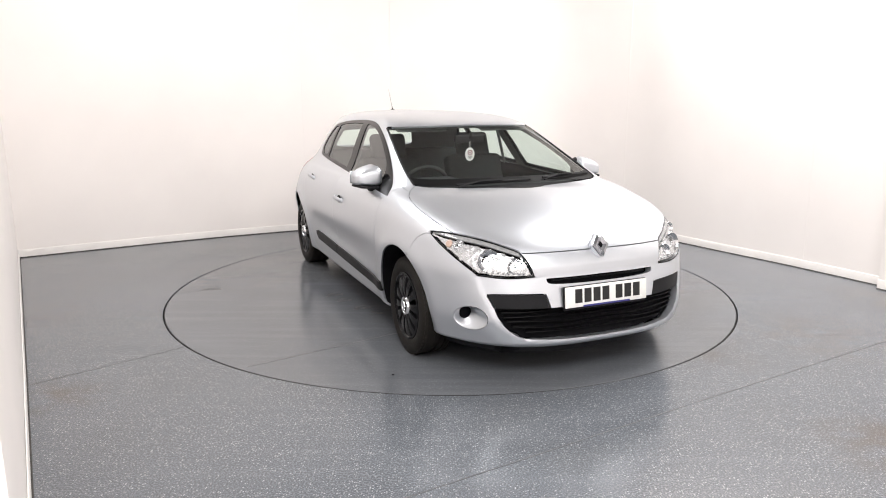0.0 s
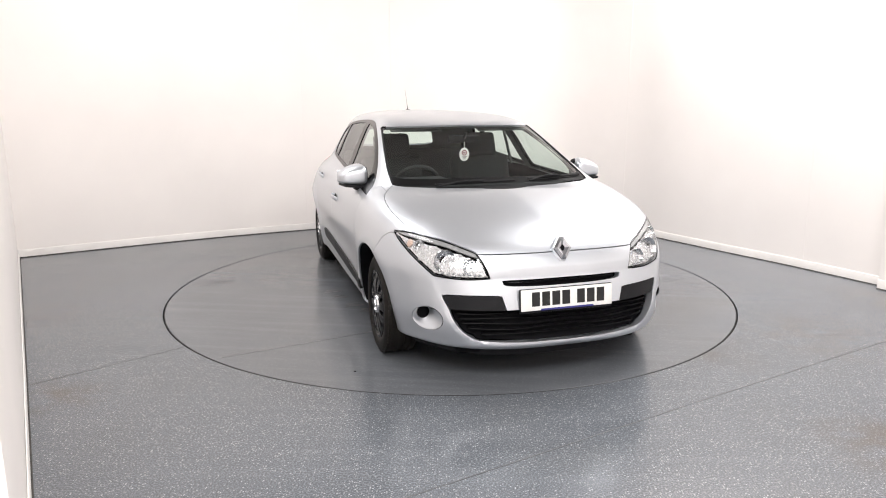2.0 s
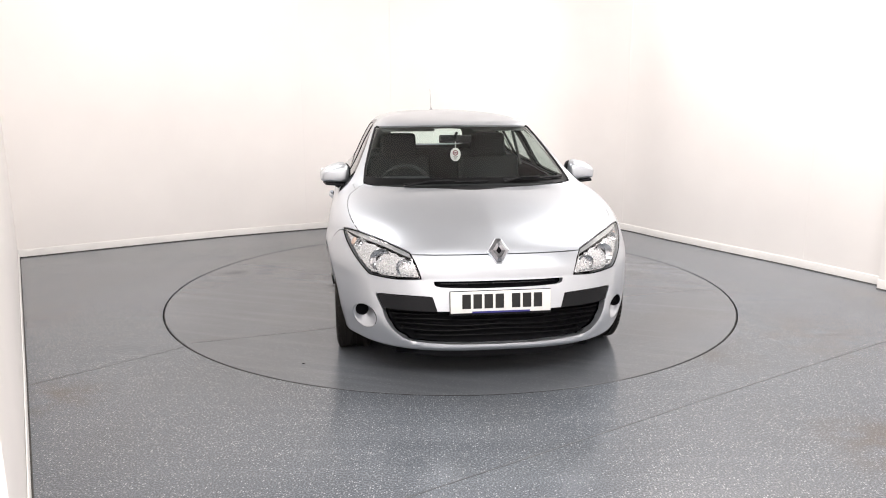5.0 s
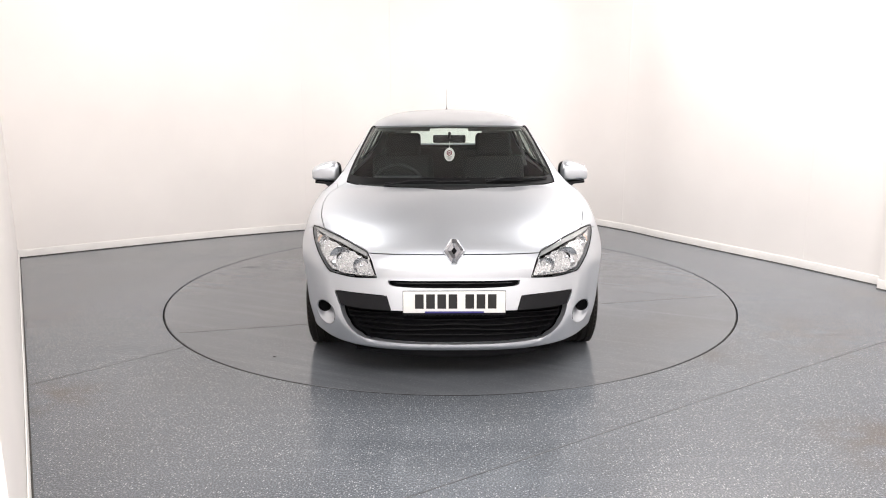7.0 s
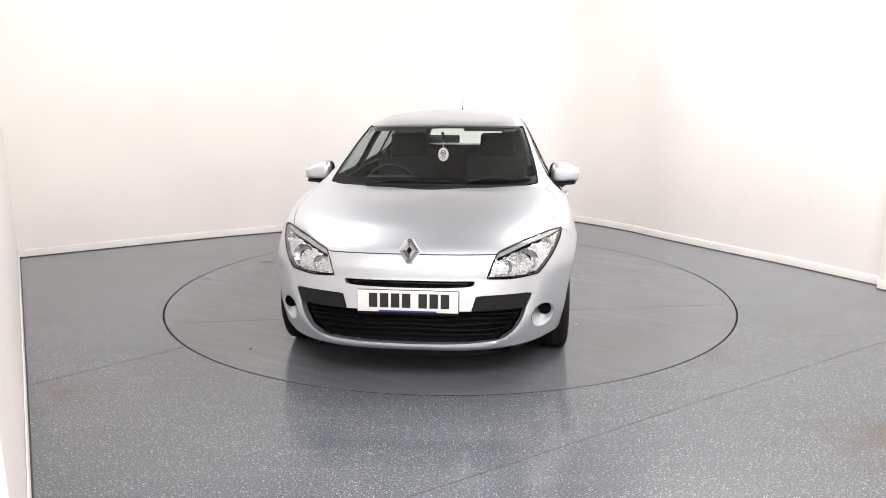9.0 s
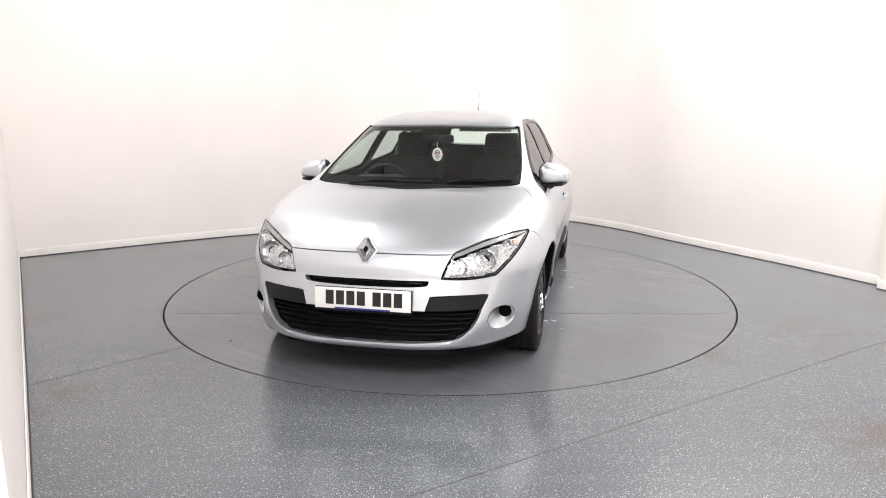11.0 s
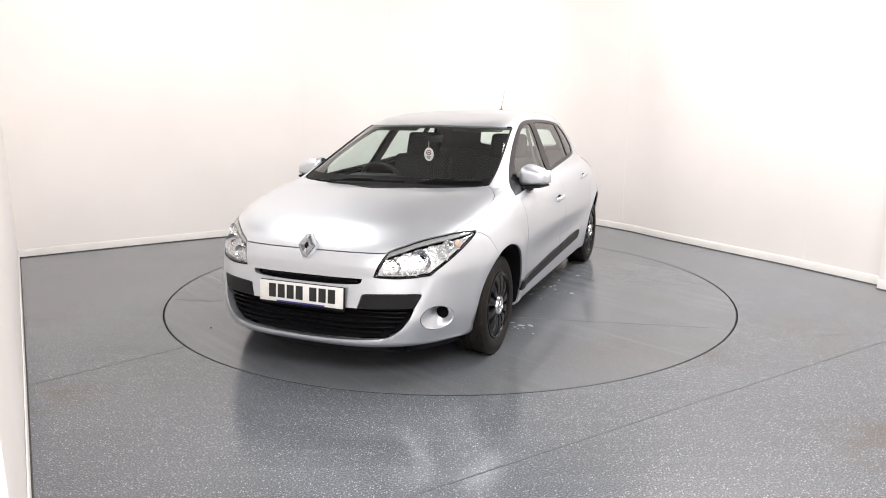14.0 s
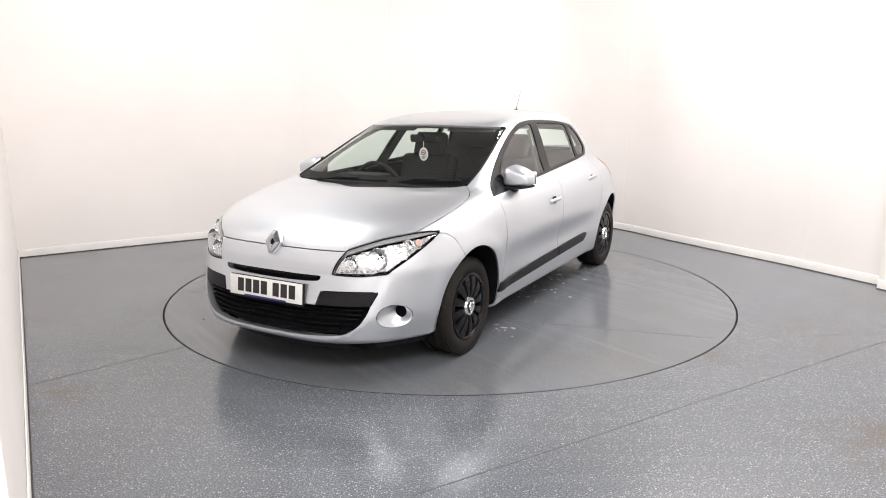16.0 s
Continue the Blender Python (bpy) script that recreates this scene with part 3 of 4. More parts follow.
# first match wins
REGIONS = (("arch", ARCH_F), ("arch", ARCH_R), ("brow", BROW), ("lamp", LAMP), ("fog", FOG), ("insert", INSERT), ("grille", GRILLE), ("slot", SLOT), ("frit", FRIT), ("screen", SCREEN_LINE), ("cowl", COWL),
           ("pane_front", PANE_F), ("pane_rear", PANE_R), ("pane_quarter", PANE_Q), ("frame", WINDOWS), ("mould_front", MOULD_F), ("mould_rear", MOULD_R), ("rear_pane", REAR_PANE),
           ("tail_lamp", TAIL_LAMP), ("hood", HOOD), ("bumper", BUMPER), ("fender", FENDER), ("door_front", DOOR_F), ("door_rear", DOOR_R), ("hatch", HATCH))
KU, KV = 5.0, 0.085


def inside(poly, pts):
    """Which of pts lie in the polygon."""
    x, y = pts[:, 0], pts[:, 1]
    hit = np.zeros(len(pts), bool)
    for (x0, y0), (x1, y1) in zip(poly, np.roll(poly, -1, axis=0)):
        hit ^= ((y0 > y) != (y1 > y)) & (x < (x1 - x0) * (y - y0) / (y1 - y0 + 1e-30) + x0)
    return hit


def cut_skin():
    """The half skin as triangles, cut along every outline; gives (u, v) of the corners and the triangles of each region."""
    from mathutils.geometry import delaunay_2d_cdt
    pts, edges, polys = [], [], []
    for name, line in REGIONS:
        poly = np.array([(u * KU, v * KV) for u, v in line])
        keep = [0]
        for k in range(1, len(poly)):
            if np.hypot(*(poly[k] - poly[keep[-1]])) > 0.002:
                keep.append(k)
        poly = poly[keep]
        fine = []
        for p, q in zip(poly, np.roll(poly, -1, axis=0)):
            m = max(1, int(np.hypot(*(q - p)) / 0.03))
            fine += [p + (q - p) * k / m for k in range(m)]
        polys.append((name, np.array(fine)))
        base = len(pts)
        pts += fine
        edges += [(base + k, base + (k + 1) % len(fine)) for k in range(len(fine))]
    lines = np.array(pts)
    us = np.concatenate([np.linspace(0, 0.42, 74), np.linspace(0.42, 0.58, 40)[1:], np.linspace(0.58, 1, 56)[1:]])
    vs = np.linspace(0, VTOP, 100)
    grid = np.stack(np.meshgrid(us * KU, vs * KV, indexing="ij"), -1).reshape(-1, 2)
    near = np.array([np.min((lines[:, 0] - g[0]) ** 2 + (lines[:, 1] - g[1]) ** 2) for g in grid])
    rim = (grid[:, 0] < 1e-6) | (grid[:, 0] > KU - 1e-6) | (grid[:, 1] < 1e-6) | (grid[:, 1] > VTOP * KV - 1e-6)
    grid = grid[(near > 0.009 ** 2) | (rim & (near > 0.003 ** 2))]
    corners = [(0, 0), (KU, 0), (0, VTOP * KV), (KU, VTOP * KV)]
    allp = [Vector(p) for p in (*pts, *grid, *corners)]
    vv, _, ff, *_ = delaunay_2d_cdt(allp, edges, [], 0, 1e-5)
    uv = np.array([(p.x, p.y) for p in vv])
    tri = np.array([f for f in ff if len(f) == 3])
    mid = uv[tri].mean(1)
    owner = np.full(len(tri), -1)
    names = sorted({n for n, _ in polys} | {"body"})
    for name, poly in reversed(polys):
        owner[inside(poly, mid)] = names.index(name)
    owner[owner < 0] = names.index("body")
    uv = np.stack([np.clip(uv[:, 0] / KU, 0, 1), np.clip(uv[:, 1] / KV, 0, VTOP)], -1)
    return uv, {n: tri[owner == k] for k, n in enumerate(names)}


SKIN_UV, SKIN_TRI = cut_skin()
SKIN_P = skin(SKIN_UV[:, 0], SKIN_UV[:, 1])
SKIN_P[(SKIN_UV[:, 0] <= 1e-6) | (SKIN_UV[:, 0] >= 1 - 1e-6) | (SKIN_UV[:, 1] >= VTOP - 1e-6), 1] = 0.0
SKIN_N = skin_normal(SKIN_UV[:, 0], SKIN_UV[:, 1])


def sheet(name, region, mat, parent, side=0, gap=0.002, depth=0.012, inset=0.0, label="", pick=None):
    """One panel of the skin with turned-in edges. side: 1 left, -1 right, 0 both halves in one mesh."""
    tri = np.concatenate([SKIN_TRI[r] for r in region]) if isinstance(region, tuple) else SKIN_TRI[region]
    if pick is not None:
        tri = tri[pick(SKIN_P[tri].mean(1))]
    used, inv = np.unique(tri, return_inverse=True)
    tri = inv.reshape(-1, 3)
    p, n = SKIN_P[used].copy(), SKIN_N[used].copy()
    centre = p[:, 1] < 1e-5
    n[centre, 1] = 0
    n /= np.linalg.norm(n, axis=1, keepdims=True)
    p -= n * inset
    count = {}
    for a, b, c in tri:
        for i, j, k in ((a, b, c), (b, c, a), (c, a, b)):
            count.setdefault((min(i, j), max(i, j)), []).append((i, j, k))
    rim = [e[0] for e in count.values() if len(e) == 1 and not (centre[e[0][0]] and centre[e[0][1]])]
    push = np.zeros_like(p)
    for i, j, k in rim:
        d = p[j] - p[i]
        d /= max(1e-9, np.linalg.norm(d))
        w = p[k] - p[i]
        w = w - d * (w @ d)
        w /= max(1e-9, np.linalg.norm(w))
        push[i] += w
        push[j] += w
    push[centre, 1] = 0
    size = np.linalg.norm(push, axis=1, keepdims=True)
    p = p + np.where(size > 1e-6, push / np.maximum(size, 1e-6), 0) * gap
    verts, norms, faces = list(p), list(n), [tuple(t) for t in tri]
    if depth:
        low = {}
        for i, j, k in rim:
            for q in (i, j):
                if q not in low:
                    low[q] = len(verts)
                    away = -push[q] / max(1e-6, size[q, 0])
                    verts += [p[q], p[q] - n[q] * depth]
                    norms += [away, away]
            faces.append((low[i], low[j], low[j] + 1, low[i] + 1))
    verts, norms = np.array(verts), np.array(norms)
    allv, alln, allf = [], [], []
    for s in ((1, -1) if side == 0 else (side,)):
        base = sum(len(a) for a in allv)
        allv.append(verts * (1, s, 1))
        alln.append(norms * (1, s, 1))
        allf += [tuple(base + q for q in f) for f in faces]
    allv, alln = np.concatenate(allv), np.concatenate(alln)
    # all outer faces look along the skin's normal
    good = []
    for f in allf:
        a, b, c = allv[list(f[:3])]
        if np.cross(b - a, c - a) @ alln[f[0]] < 0:
            f = f[::-1]
        good.append(tuple(int(q) for q in f))
    me = bpy.data.meshes.new(name)
    me.from_pydata([tuple(map(float, q)) for q in allv], [], good)
    me.materials.append(mat)
    me.polygons.foreach_set("use_smooth", [True] * len(me.polygons))
    me.update()
    if len(me.vertices) == len(alln):
        me.normals_split_custom_set_from_vertices([tuple(map(float, q)) for q in alln])
    ob = new(name, me)
    ob.parent = parent
    return tagged(ob, label)


def on_skin(view, a, b, side=1, out=0.0):
    """A place on the skin and its outward normal."""
    u, v = at(view, a, b)
    p, n = skin(u, v), skin_normal(np.array(u), np.array(v))
    q = p + n * out
    return Vector((float(q[0]), side * float(q[1]), float(q[2]))), Vector((float(n[0]), side * float(n[1]), float(n[2])))


# ---------------------------------------------------------------- the car's parts


def wheel(car, x, side):
    w = new("wheel")
    w.parent = car
    w.matrix_basis = pose(x, side * HUB_Y, HUB_Z) @ (Matrix() if side > 0 else Matrix.Rotation(math.pi, 4, "Z"))
    R = HUB_Z
    prof = [(0.196, 0.088), (0.205, 0.096), (0.222, 0.101), (0.245, 0.103), (0.265, 0.099), (0.282, 0.088), (0.291, 0.074)]
    for k, y in enumerate((0.060, 0.052, 0.020, 0.012)):
        prof += [(R - 0.001, y), (R, y)] if k % 2 == 0 else [(R, y), (R - 0.008, y - 0.001)]
    half = [(r, y) for r, y in prof]
    full = half + [(r, -y) for r, y in reversed(half)]
    part("tyre", lathe(bmesh.new(), full, 72), RUBBER, w, "black rubber road tyre", 30)
    # shoulder tread blocks
    bm = bmesh.new()
    for k in range(60):
        a = 2 * math.pi * k / 60
        for s in (1, -1):
            box(bm, (math.cos(a) * (R - 0.006), s * 0.073, math.sin(a) * (R - 0.006)), (0.013, 0.030, 0.020), 0, Matrix.Rotation(-a, 4, "Y"))
    tagged(part("tread", bm, RUBBER, w, "", 0), kind="stuff")
    part("inner_rim", lathe(bmesh.new(), [(0.197, 0.080), (0.190, 0.03), (0.185, -0.05), (0.06, -0.055), (0.0001, -0.055)], 48), DARK, w)
    cap = part("wheel_trim", lathe(bmesh.new(), [(0.200, 0.088), (0.199, 0.098), (0.186, 0.100), (0.179, 0.094), (0.176, 0.078), (0.178, 0.070)], 64), GLOSS_BLACK, w, "gloss black twelve-spoke wheel trim")
    for k in range(12):
        a = 2 * math.pi * k / 12 + 0.13
        bm = bmesh.new()
        rows = []
        for r, half_w, y in ((0.050, 0.0105, 0.096), (0.085, 0.0175, 0.103), (0.13, 0.0255, 0.102), (0.182, 0.0325, 0.092)):
            rows.append([bm.verts.new((r, yy, t)) for t, yy in ((-half_w, y - 0.016), (-half_w * 0.85, y - 0.002), (0, y), (half_w * 0.85, y - 0.002), (half_w, y - 0.016))])
        for p, q in zip(rows, rows[1:]):
            for j in range(4):
                bm.faces.new((p[j], p[j + 1], q[j + 1], q[j]))
            bm.faces.new((p[4], p[0], q[0], q[4]))
        bmesh.ops.rotate(bm, verts=bm.verts, cent=(0, 0, 0), matrix=Matrix.Rotation(a, 3, "Y"))
        part("spoke", bm, GLOSS_BLACK, cap, "", 50)
    part("hub", lathe(bmesh.new(), [(0.0001, 0.102), (0.038, 0.102), (0.044, 0.099), (0.056, 0.094), (0.060, 0.085), (0.062, 0.07)], 32), GLOSS_BLACK, cap)
    part("hub_ring", lathe(bmesh.new(), [(0.037, 0.100), (0.039, 0.107), (0.052, 0.106), (0.057, 0.094)], 32), CHROME, cap, "bright silver ring round the hub")
    bm = bmesh.new()
    diamond(bm, 0.018, 0.026, 0.006)
    bmesh.ops.transform(bm, verts=bm.verts, matrix=Matrix.Translation((0, 0.106, 0)) @ Matrix.Rotation(radians(90), 4, "Z"))
    part("emblem", bm, CHROME, cap)
    return w


def diamond(bm, half_w, half_h, depth, hole=0.32):
    """An upright emblem in the y-z plane, facing +x: a rhombus with cut tips, bars with a ridge, and a hole."""
    def ring(k, x):
        return [bm.verts.new((x, sy * half_w * k, sz * half_h * k)) for sy, sz in ((0.24, 1), (1, 0), (0.24, -1), (-0.24, -1), (-1, 0), (-0.24, 1))]
    mid = (1 + hole) / 2
    rings = [ring(1.0, 0), ring(1.0, depth * 0.4), ring(0.94, depth * 0.6), ring(mid, depth), ring(hole, depth * 0.6), ring(hole, 0)]
    for a, b in zip(rings, rings[1:]):
        for k in range(6):
            j = (k + 1) % 6
            bm.faces.new((a[k], a[j], b[j], b[k]))
    return bm


def headlight(car, side):
    lamp = sheet("headlight", ("lamp", "brow"), LENS, car, side, 0.006, 0.0, 0.002, "large clear headlight with chrome reflectors")
    lamp.visible_shadow = False
    sheet("reflector", "lamp", REFLECTOR, lamp, side, 0.012, 0.0, 0.017, "bright faceted reflector")
    for (y, z, r, d), mat in (((0.610, 0.662, 0.056, 0.016), BOWL), ((0.49, 0.635, 0.040, 0.014), BOWL), ((0.712, 0.722, 0.030, 0.014), REFLECTOR)):
        p, n = on_skin("f", y, z, side, -0.016)
        n = (n * 0.45 + Vector((1, 0, 0))).normalized()
        q = n.to_track_quat("Y", "Z").to_matrix().to_4x4()
        m = Matrix.Translation(p) @ q
        part("bowl", lathe(bmesh.new(), [(0.010, -0.012), (r * 0.35, -0.012), (r * 0.7, -0.006), (r * 0.92, 0.004), (r, 0.008), (r * 1.06, 0.002)], 28, m), mat, lamp, "round chrome reflector bowl")
        part("bulb", lathe(bmesh.new(), [(0.0001, 0.008), (0.006, 0.006), (0.008, 0.0), (0.008, -0.014)], 16, m), CHROME, lamp, "small chrome bulb shield")
        part("socket", lathe(bmesh.new(), [(0.009, -0.009), (r * 0.34, -0.009), (r * 0.42, -0.006)], 20, m), DARK, lamp, "dark bulb socket")
    sheet("brow", "brow", BROW_GREY, lamp, side, 0.002, 0.01, 0.008, "smoked grey band along the top of the lamp")
    p, n = on_skin("f", 0.748, 0.728, side, -0.013)
    bm = bmesh.new()
    bmesh.ops.create_uvsphere(bm, u_segments=16, v_segments=10, radius=1, matrix=Matrix.Translation(p) @ n.to_track_quat("X", "Z").to_matrix().to_4x4() @ Matrix.Diagonal((0.004, 0.020, 0.022, 1)))
    part("indicator", bm, AMBER, lamp, "amber indicator bulb cover")
    # ribs that break up the lower reflector
    for k in range(9):
        p, n = on_skin("f", 0.45 + 0.025 * k, 0.593 + 0.001 * k, side, -0.014)
        bm = box(bmesh.new(), p, (0.006, 0.017, 0.014), 0.004)
        part("prism", bm, REFLECTOR, lamp)
    # dark rubber edge round the lens, heavier along the brow
    pts, size = [], []
    for u, v in LAMP[::2]:
        p, n = skin(u, v), skin_normal(np.array(u), np.array(v))
        pts.append((float(p[0] - n[0] * 0.004), side * float(p[1] - n[1] * 0.004), float(p[2] - n[2] * 0.004)))
        size.append(0.0036 if p[2] > np.interp(p[1], (0.40, 0.46, 0.60, 0.72, 0.80), (0.70, 0.695, 0.742, 0.768, 0.768)) else 0.0030)
    part("lamp_edge", tube(bmesh.new(), pts, size, 6, True), GLOSS_BLACK, lamp, "dark edge round the lamp", 60)


def door_mirror(car, side):
    m = new("door_mirror")
    m.parent = car
    shift = Matrix.Translation((0.60, side * 0.866, 0.968)) @ Matrix.Diagonal((1, side, 1, 1)) @ Matrix.Rotation(radians(-9), 4, "Z")

    def shell(bm, grow, front, back, inboard=0.0):
        """A squared egg, tall beside the door and low at its tip, with a flat underside."""
        bmesh.ops.create_uvsphere(bm, u_segments=40, v_segments=24, radius=1)
        for v in bm.verts:
            sx, sy, sz = (math.copysign(abs(q) ** 0.48, q) for q in v.co)
            top = 0.082 - 0.026 * sy - 0.012 * sy * sy - 0.012 * max(0, sx)
            z = sz * top if sz > 0 else sz * (0.044 - 0.006 * sy)
            v.co = (sx * (front * (1 - 0.18 * sy) if sx > 0 else back), sy * 0.094 * grow + inboard, z * grow)
        bmesh.ops.transform(bm, verts=bm.verts, matrix=shift)
        return bm

    part("housing", shell(bmesh.new(), 1.0, 0.098, 0.016), PAINT, m, "silver painted mirror housing", 60)
    part("mirror_frame", shell(bmesh.new(), 0.92, 0.05, 0.040, -0.024), TRIM, m, "black frame behind the housing", 60)
    bm = box(bmesh.new(), (0, 0, 0), (0.150, 0.170, 0.016), 0.007)
    bmesh.ops.transform(bm, verts=bm.verts, matrix=shift @ Matrix.Translation((0.030, -0.012, -0.054)) @ Matrix.Rotation(radians(7), 4, "X"))
    part("base_shell", bm, TRIM, m, "black lower shell of the mirror", 40)
    bm = tube(bmesh.new(), spline([(0.74, side * 0.755, 0.892), (0.69, side * 0.795, 0.898), (0.64, side * 0.845, 0.915)], 4), (0.030,) * 5 + (0.024,) * 4, 10)
    part("arm", bm, TRIM, m, "black mirror arm")
    bm = box(bmesh.new(), (-0.043, 0, 0.010), (0.004, 0.165, 0.080), 0.002)
    bmesh.ops.transform(bm, verts=bm.verts, matrix=shift)
    part("mirror_glass", bm, MIRROR, m, "mirror glass facing back", 40)
    bm = box(bmesh.new(), (0.030, 0.076, -0.016), (0.045, 0.018, 0.014), 0.006)
    bmesh.ops.transform(bm, verts=bm.verts, matrix=shift)
    part("repeater", bm, LENS, m, "clear side repeater lens")


def seat(car, x, y, width, rear=False):
    s = new("rear_seat" if rear else "front_seat")
    s.parent = car
    tilt = Matrix.Rotation(radians(-20), 4, "Y")
    part("cushion", box(bmesh.new(), (x + 0.18, y, 0.42), (0.50, width, 0.16), 0.06, None, 4), CLOTH, s, "dark cloth seat cushion")
    part("backrest", box(bmesh.new(), (x - 0.13, y, 0.73), (0.13, width, 0.62), 0.055, tilt, 4), CLOTH, s, "dark cloth backrest")
    heads = (y - width * 0.3, y + width * 0.3) if rear else (y,)
    for hy in heads:
        rest = part("headrest", box(bmesh.new(), (x - 0.235, hy, 1.105 if not rear else 0.985), (0.09, 0.29 if not rear else 0.25, 0.21 if not rear else 0.10), 0.045, tilt, 4), CLOTH, s, "dark padded headrest")
        for k in (-0.055, 0.055):
            part("stalk", tube(bmesh.new(), [(x - 0.22, hy + k, 0.93), (x - 0.245, hy + k, 1.03)], 0.006), CHROME, rest)


def interior(car):
    # inner trim follows the skin a little inside it
    sheet("inner_trim", ("body", "frame", "hatch", "tail_lamp"), LINER, car, 0, 0.004, 0, 0.028, "pale grey roof lining and pillar trim", lambda c: c[:, 2] > 0.93)
    sheet("door_lining", ("body", "frame", "door_front", "door_rear", "fender", "hatch", "tail_lamp"), DASH, car, 0, 0.0, 0, 0.05, "dark inner door lining", lambda c: (c[:, 2] < 0.97) & (c[:, 2] > 0.30) & (c[:, 0] < 1.0) & (np.hypot(c[:, 0] - HUB_R, c[:, 2] - HUB_Z) > 0.40))
    bm = box(bmesh.new(), (-0.45, 0, 0.26), (2.9, 1.42, 0.04), 0.01)
    part("cabin_floor", bm, DASH, car)
    # dashboard: a swept section across the car
    sec = [(1.00, 0.70), (1.02, 0.86), (0.92, 0.925), (0.72, 0.930), (0.60, 0.905), (0.52, 0.84), (0.55, 0.70), (0.62, 0.55)]
    bm = bmesh.new()
    rows = []
    for y in (-0.68, -0.66, -0.40, -0.1, 0.1, 0.40, 0.66, 0.68):
        e = 0.97 if abs(y) > 0.67 else 1.0
        rows.append([bm.verts.new((0.78 + (x - 0.78) * e, y, 0.75 + (z - 0.75) * e - 0.10 * max(0, abs(y) - 0.38))) for x, z in sec])
    for p, q in zip(rows, rows[1:]):
        for j in range(len(sec) - 1):
            bm.faces.new((p[j], p[j + 1], q[j + 1], q[j]))
    part("dashboard", bm, DASH, car, "dark moulded dashboard", 50)
    part("instrument_hood", box(bmesh.new(), (0.60, -0.37, 0.918), (0.20, 0.34, 0.06), 0.03, None, 4), DASH, car)
    part("bulkhead", box(bmesh.new(), (1.05, 0, 0.60), (0.05, 1.30, 0.56), 0.01), DARK, car)
    # steering wheel, right-hand drive
    hub = Matrix.Translation((0.42, -0.37, 0.852)) @ Matrix.Rotation(radians(-66), 4, "Y")
    st = part("steering_wheel", tube(bmesh.new(), [hub @ Vector((0.178 * math.cos(a), 0.178 * math.sin(a), 0)) for a in np.linspace(0, 2 * math.pi, 41)[:-1]], 0.015, 10, True), DASH, car, "dark leather steering wheel")
    bm = bmesh.new()
    bmesh.ops.create_cone(bm, cap_ends=True, segments=24, radius1=0.07, radius2=0.055, depth=0.05, matrix=hub)
    part("boss", bm, DASH, st)
    for a in (0, math.pi, -math.pi / 2):
        part("spoke", tube(bmesh.new(), [hub @ Vector((0.05 * math.sin(a), 0.05 * math.cos(a), 0)), hub @ Vector((0.172 * math.sin(a), 0.172 * math.cos(a), 0))], 0.014), DASH, st)
    part("column", tube(bmesh.new(), [(0.42, -0.37, 0.849), (0.62, -0.37, 0.77)], 0.035, 12), DASH, st)
    seat(car, -0.10, 0.37, 0.50)
    seat(car, -0.10, -0.37, 0.50)
    seat(car, -0.98, 0.0, 1.24, True)
    part("parcel_shelf", box(bmesh.new(), (-1.52, 0, 0.955), (0.55, 1.12, 0.02), 0.006), DASH, car, "dark parcel shelf")
    # rear-view mirror on the windscreen
    rv = part("rear_view_mirror", box(bmesh.new(), (0.385, 0, 1.197), (0.03, 0.235, 0.056), 0.014, Matrix.Rotation(radians(8), 4, "Y"), 4), TRIM, car, "black interior mirror")
    part("stem", tube(bmesh.new(), [(0.39, 0, 1.20), (0.43, 0, 1.235), (0.455, 0, 1.240)], 0.011), TRIM, rv)
    part("mirror_glass", box(bmesh.new(), (0.367, 0, 1.190), (0.003, 0.21, 0.046), 0.001, Matrix.Rotation(radians(8), 4, "Y")), MIRROR, rv)
    for s in (1, -1):
        bm = box(bmesh.new(), (0.24, s * 0.33, 1.272), (0.14, 0.38, 0.012), 0.005, Matrix.Rotation(radians(16), 4, "Y"))
        part("sun_visor", bm, LINER, car, "folded grey sun visor")
    part("demister_bar", tube(bmesh.new(), [(-0.23, 0.63, 0.955), (-0.23, 0.55, 1.25)], 0.012), LINER, car)


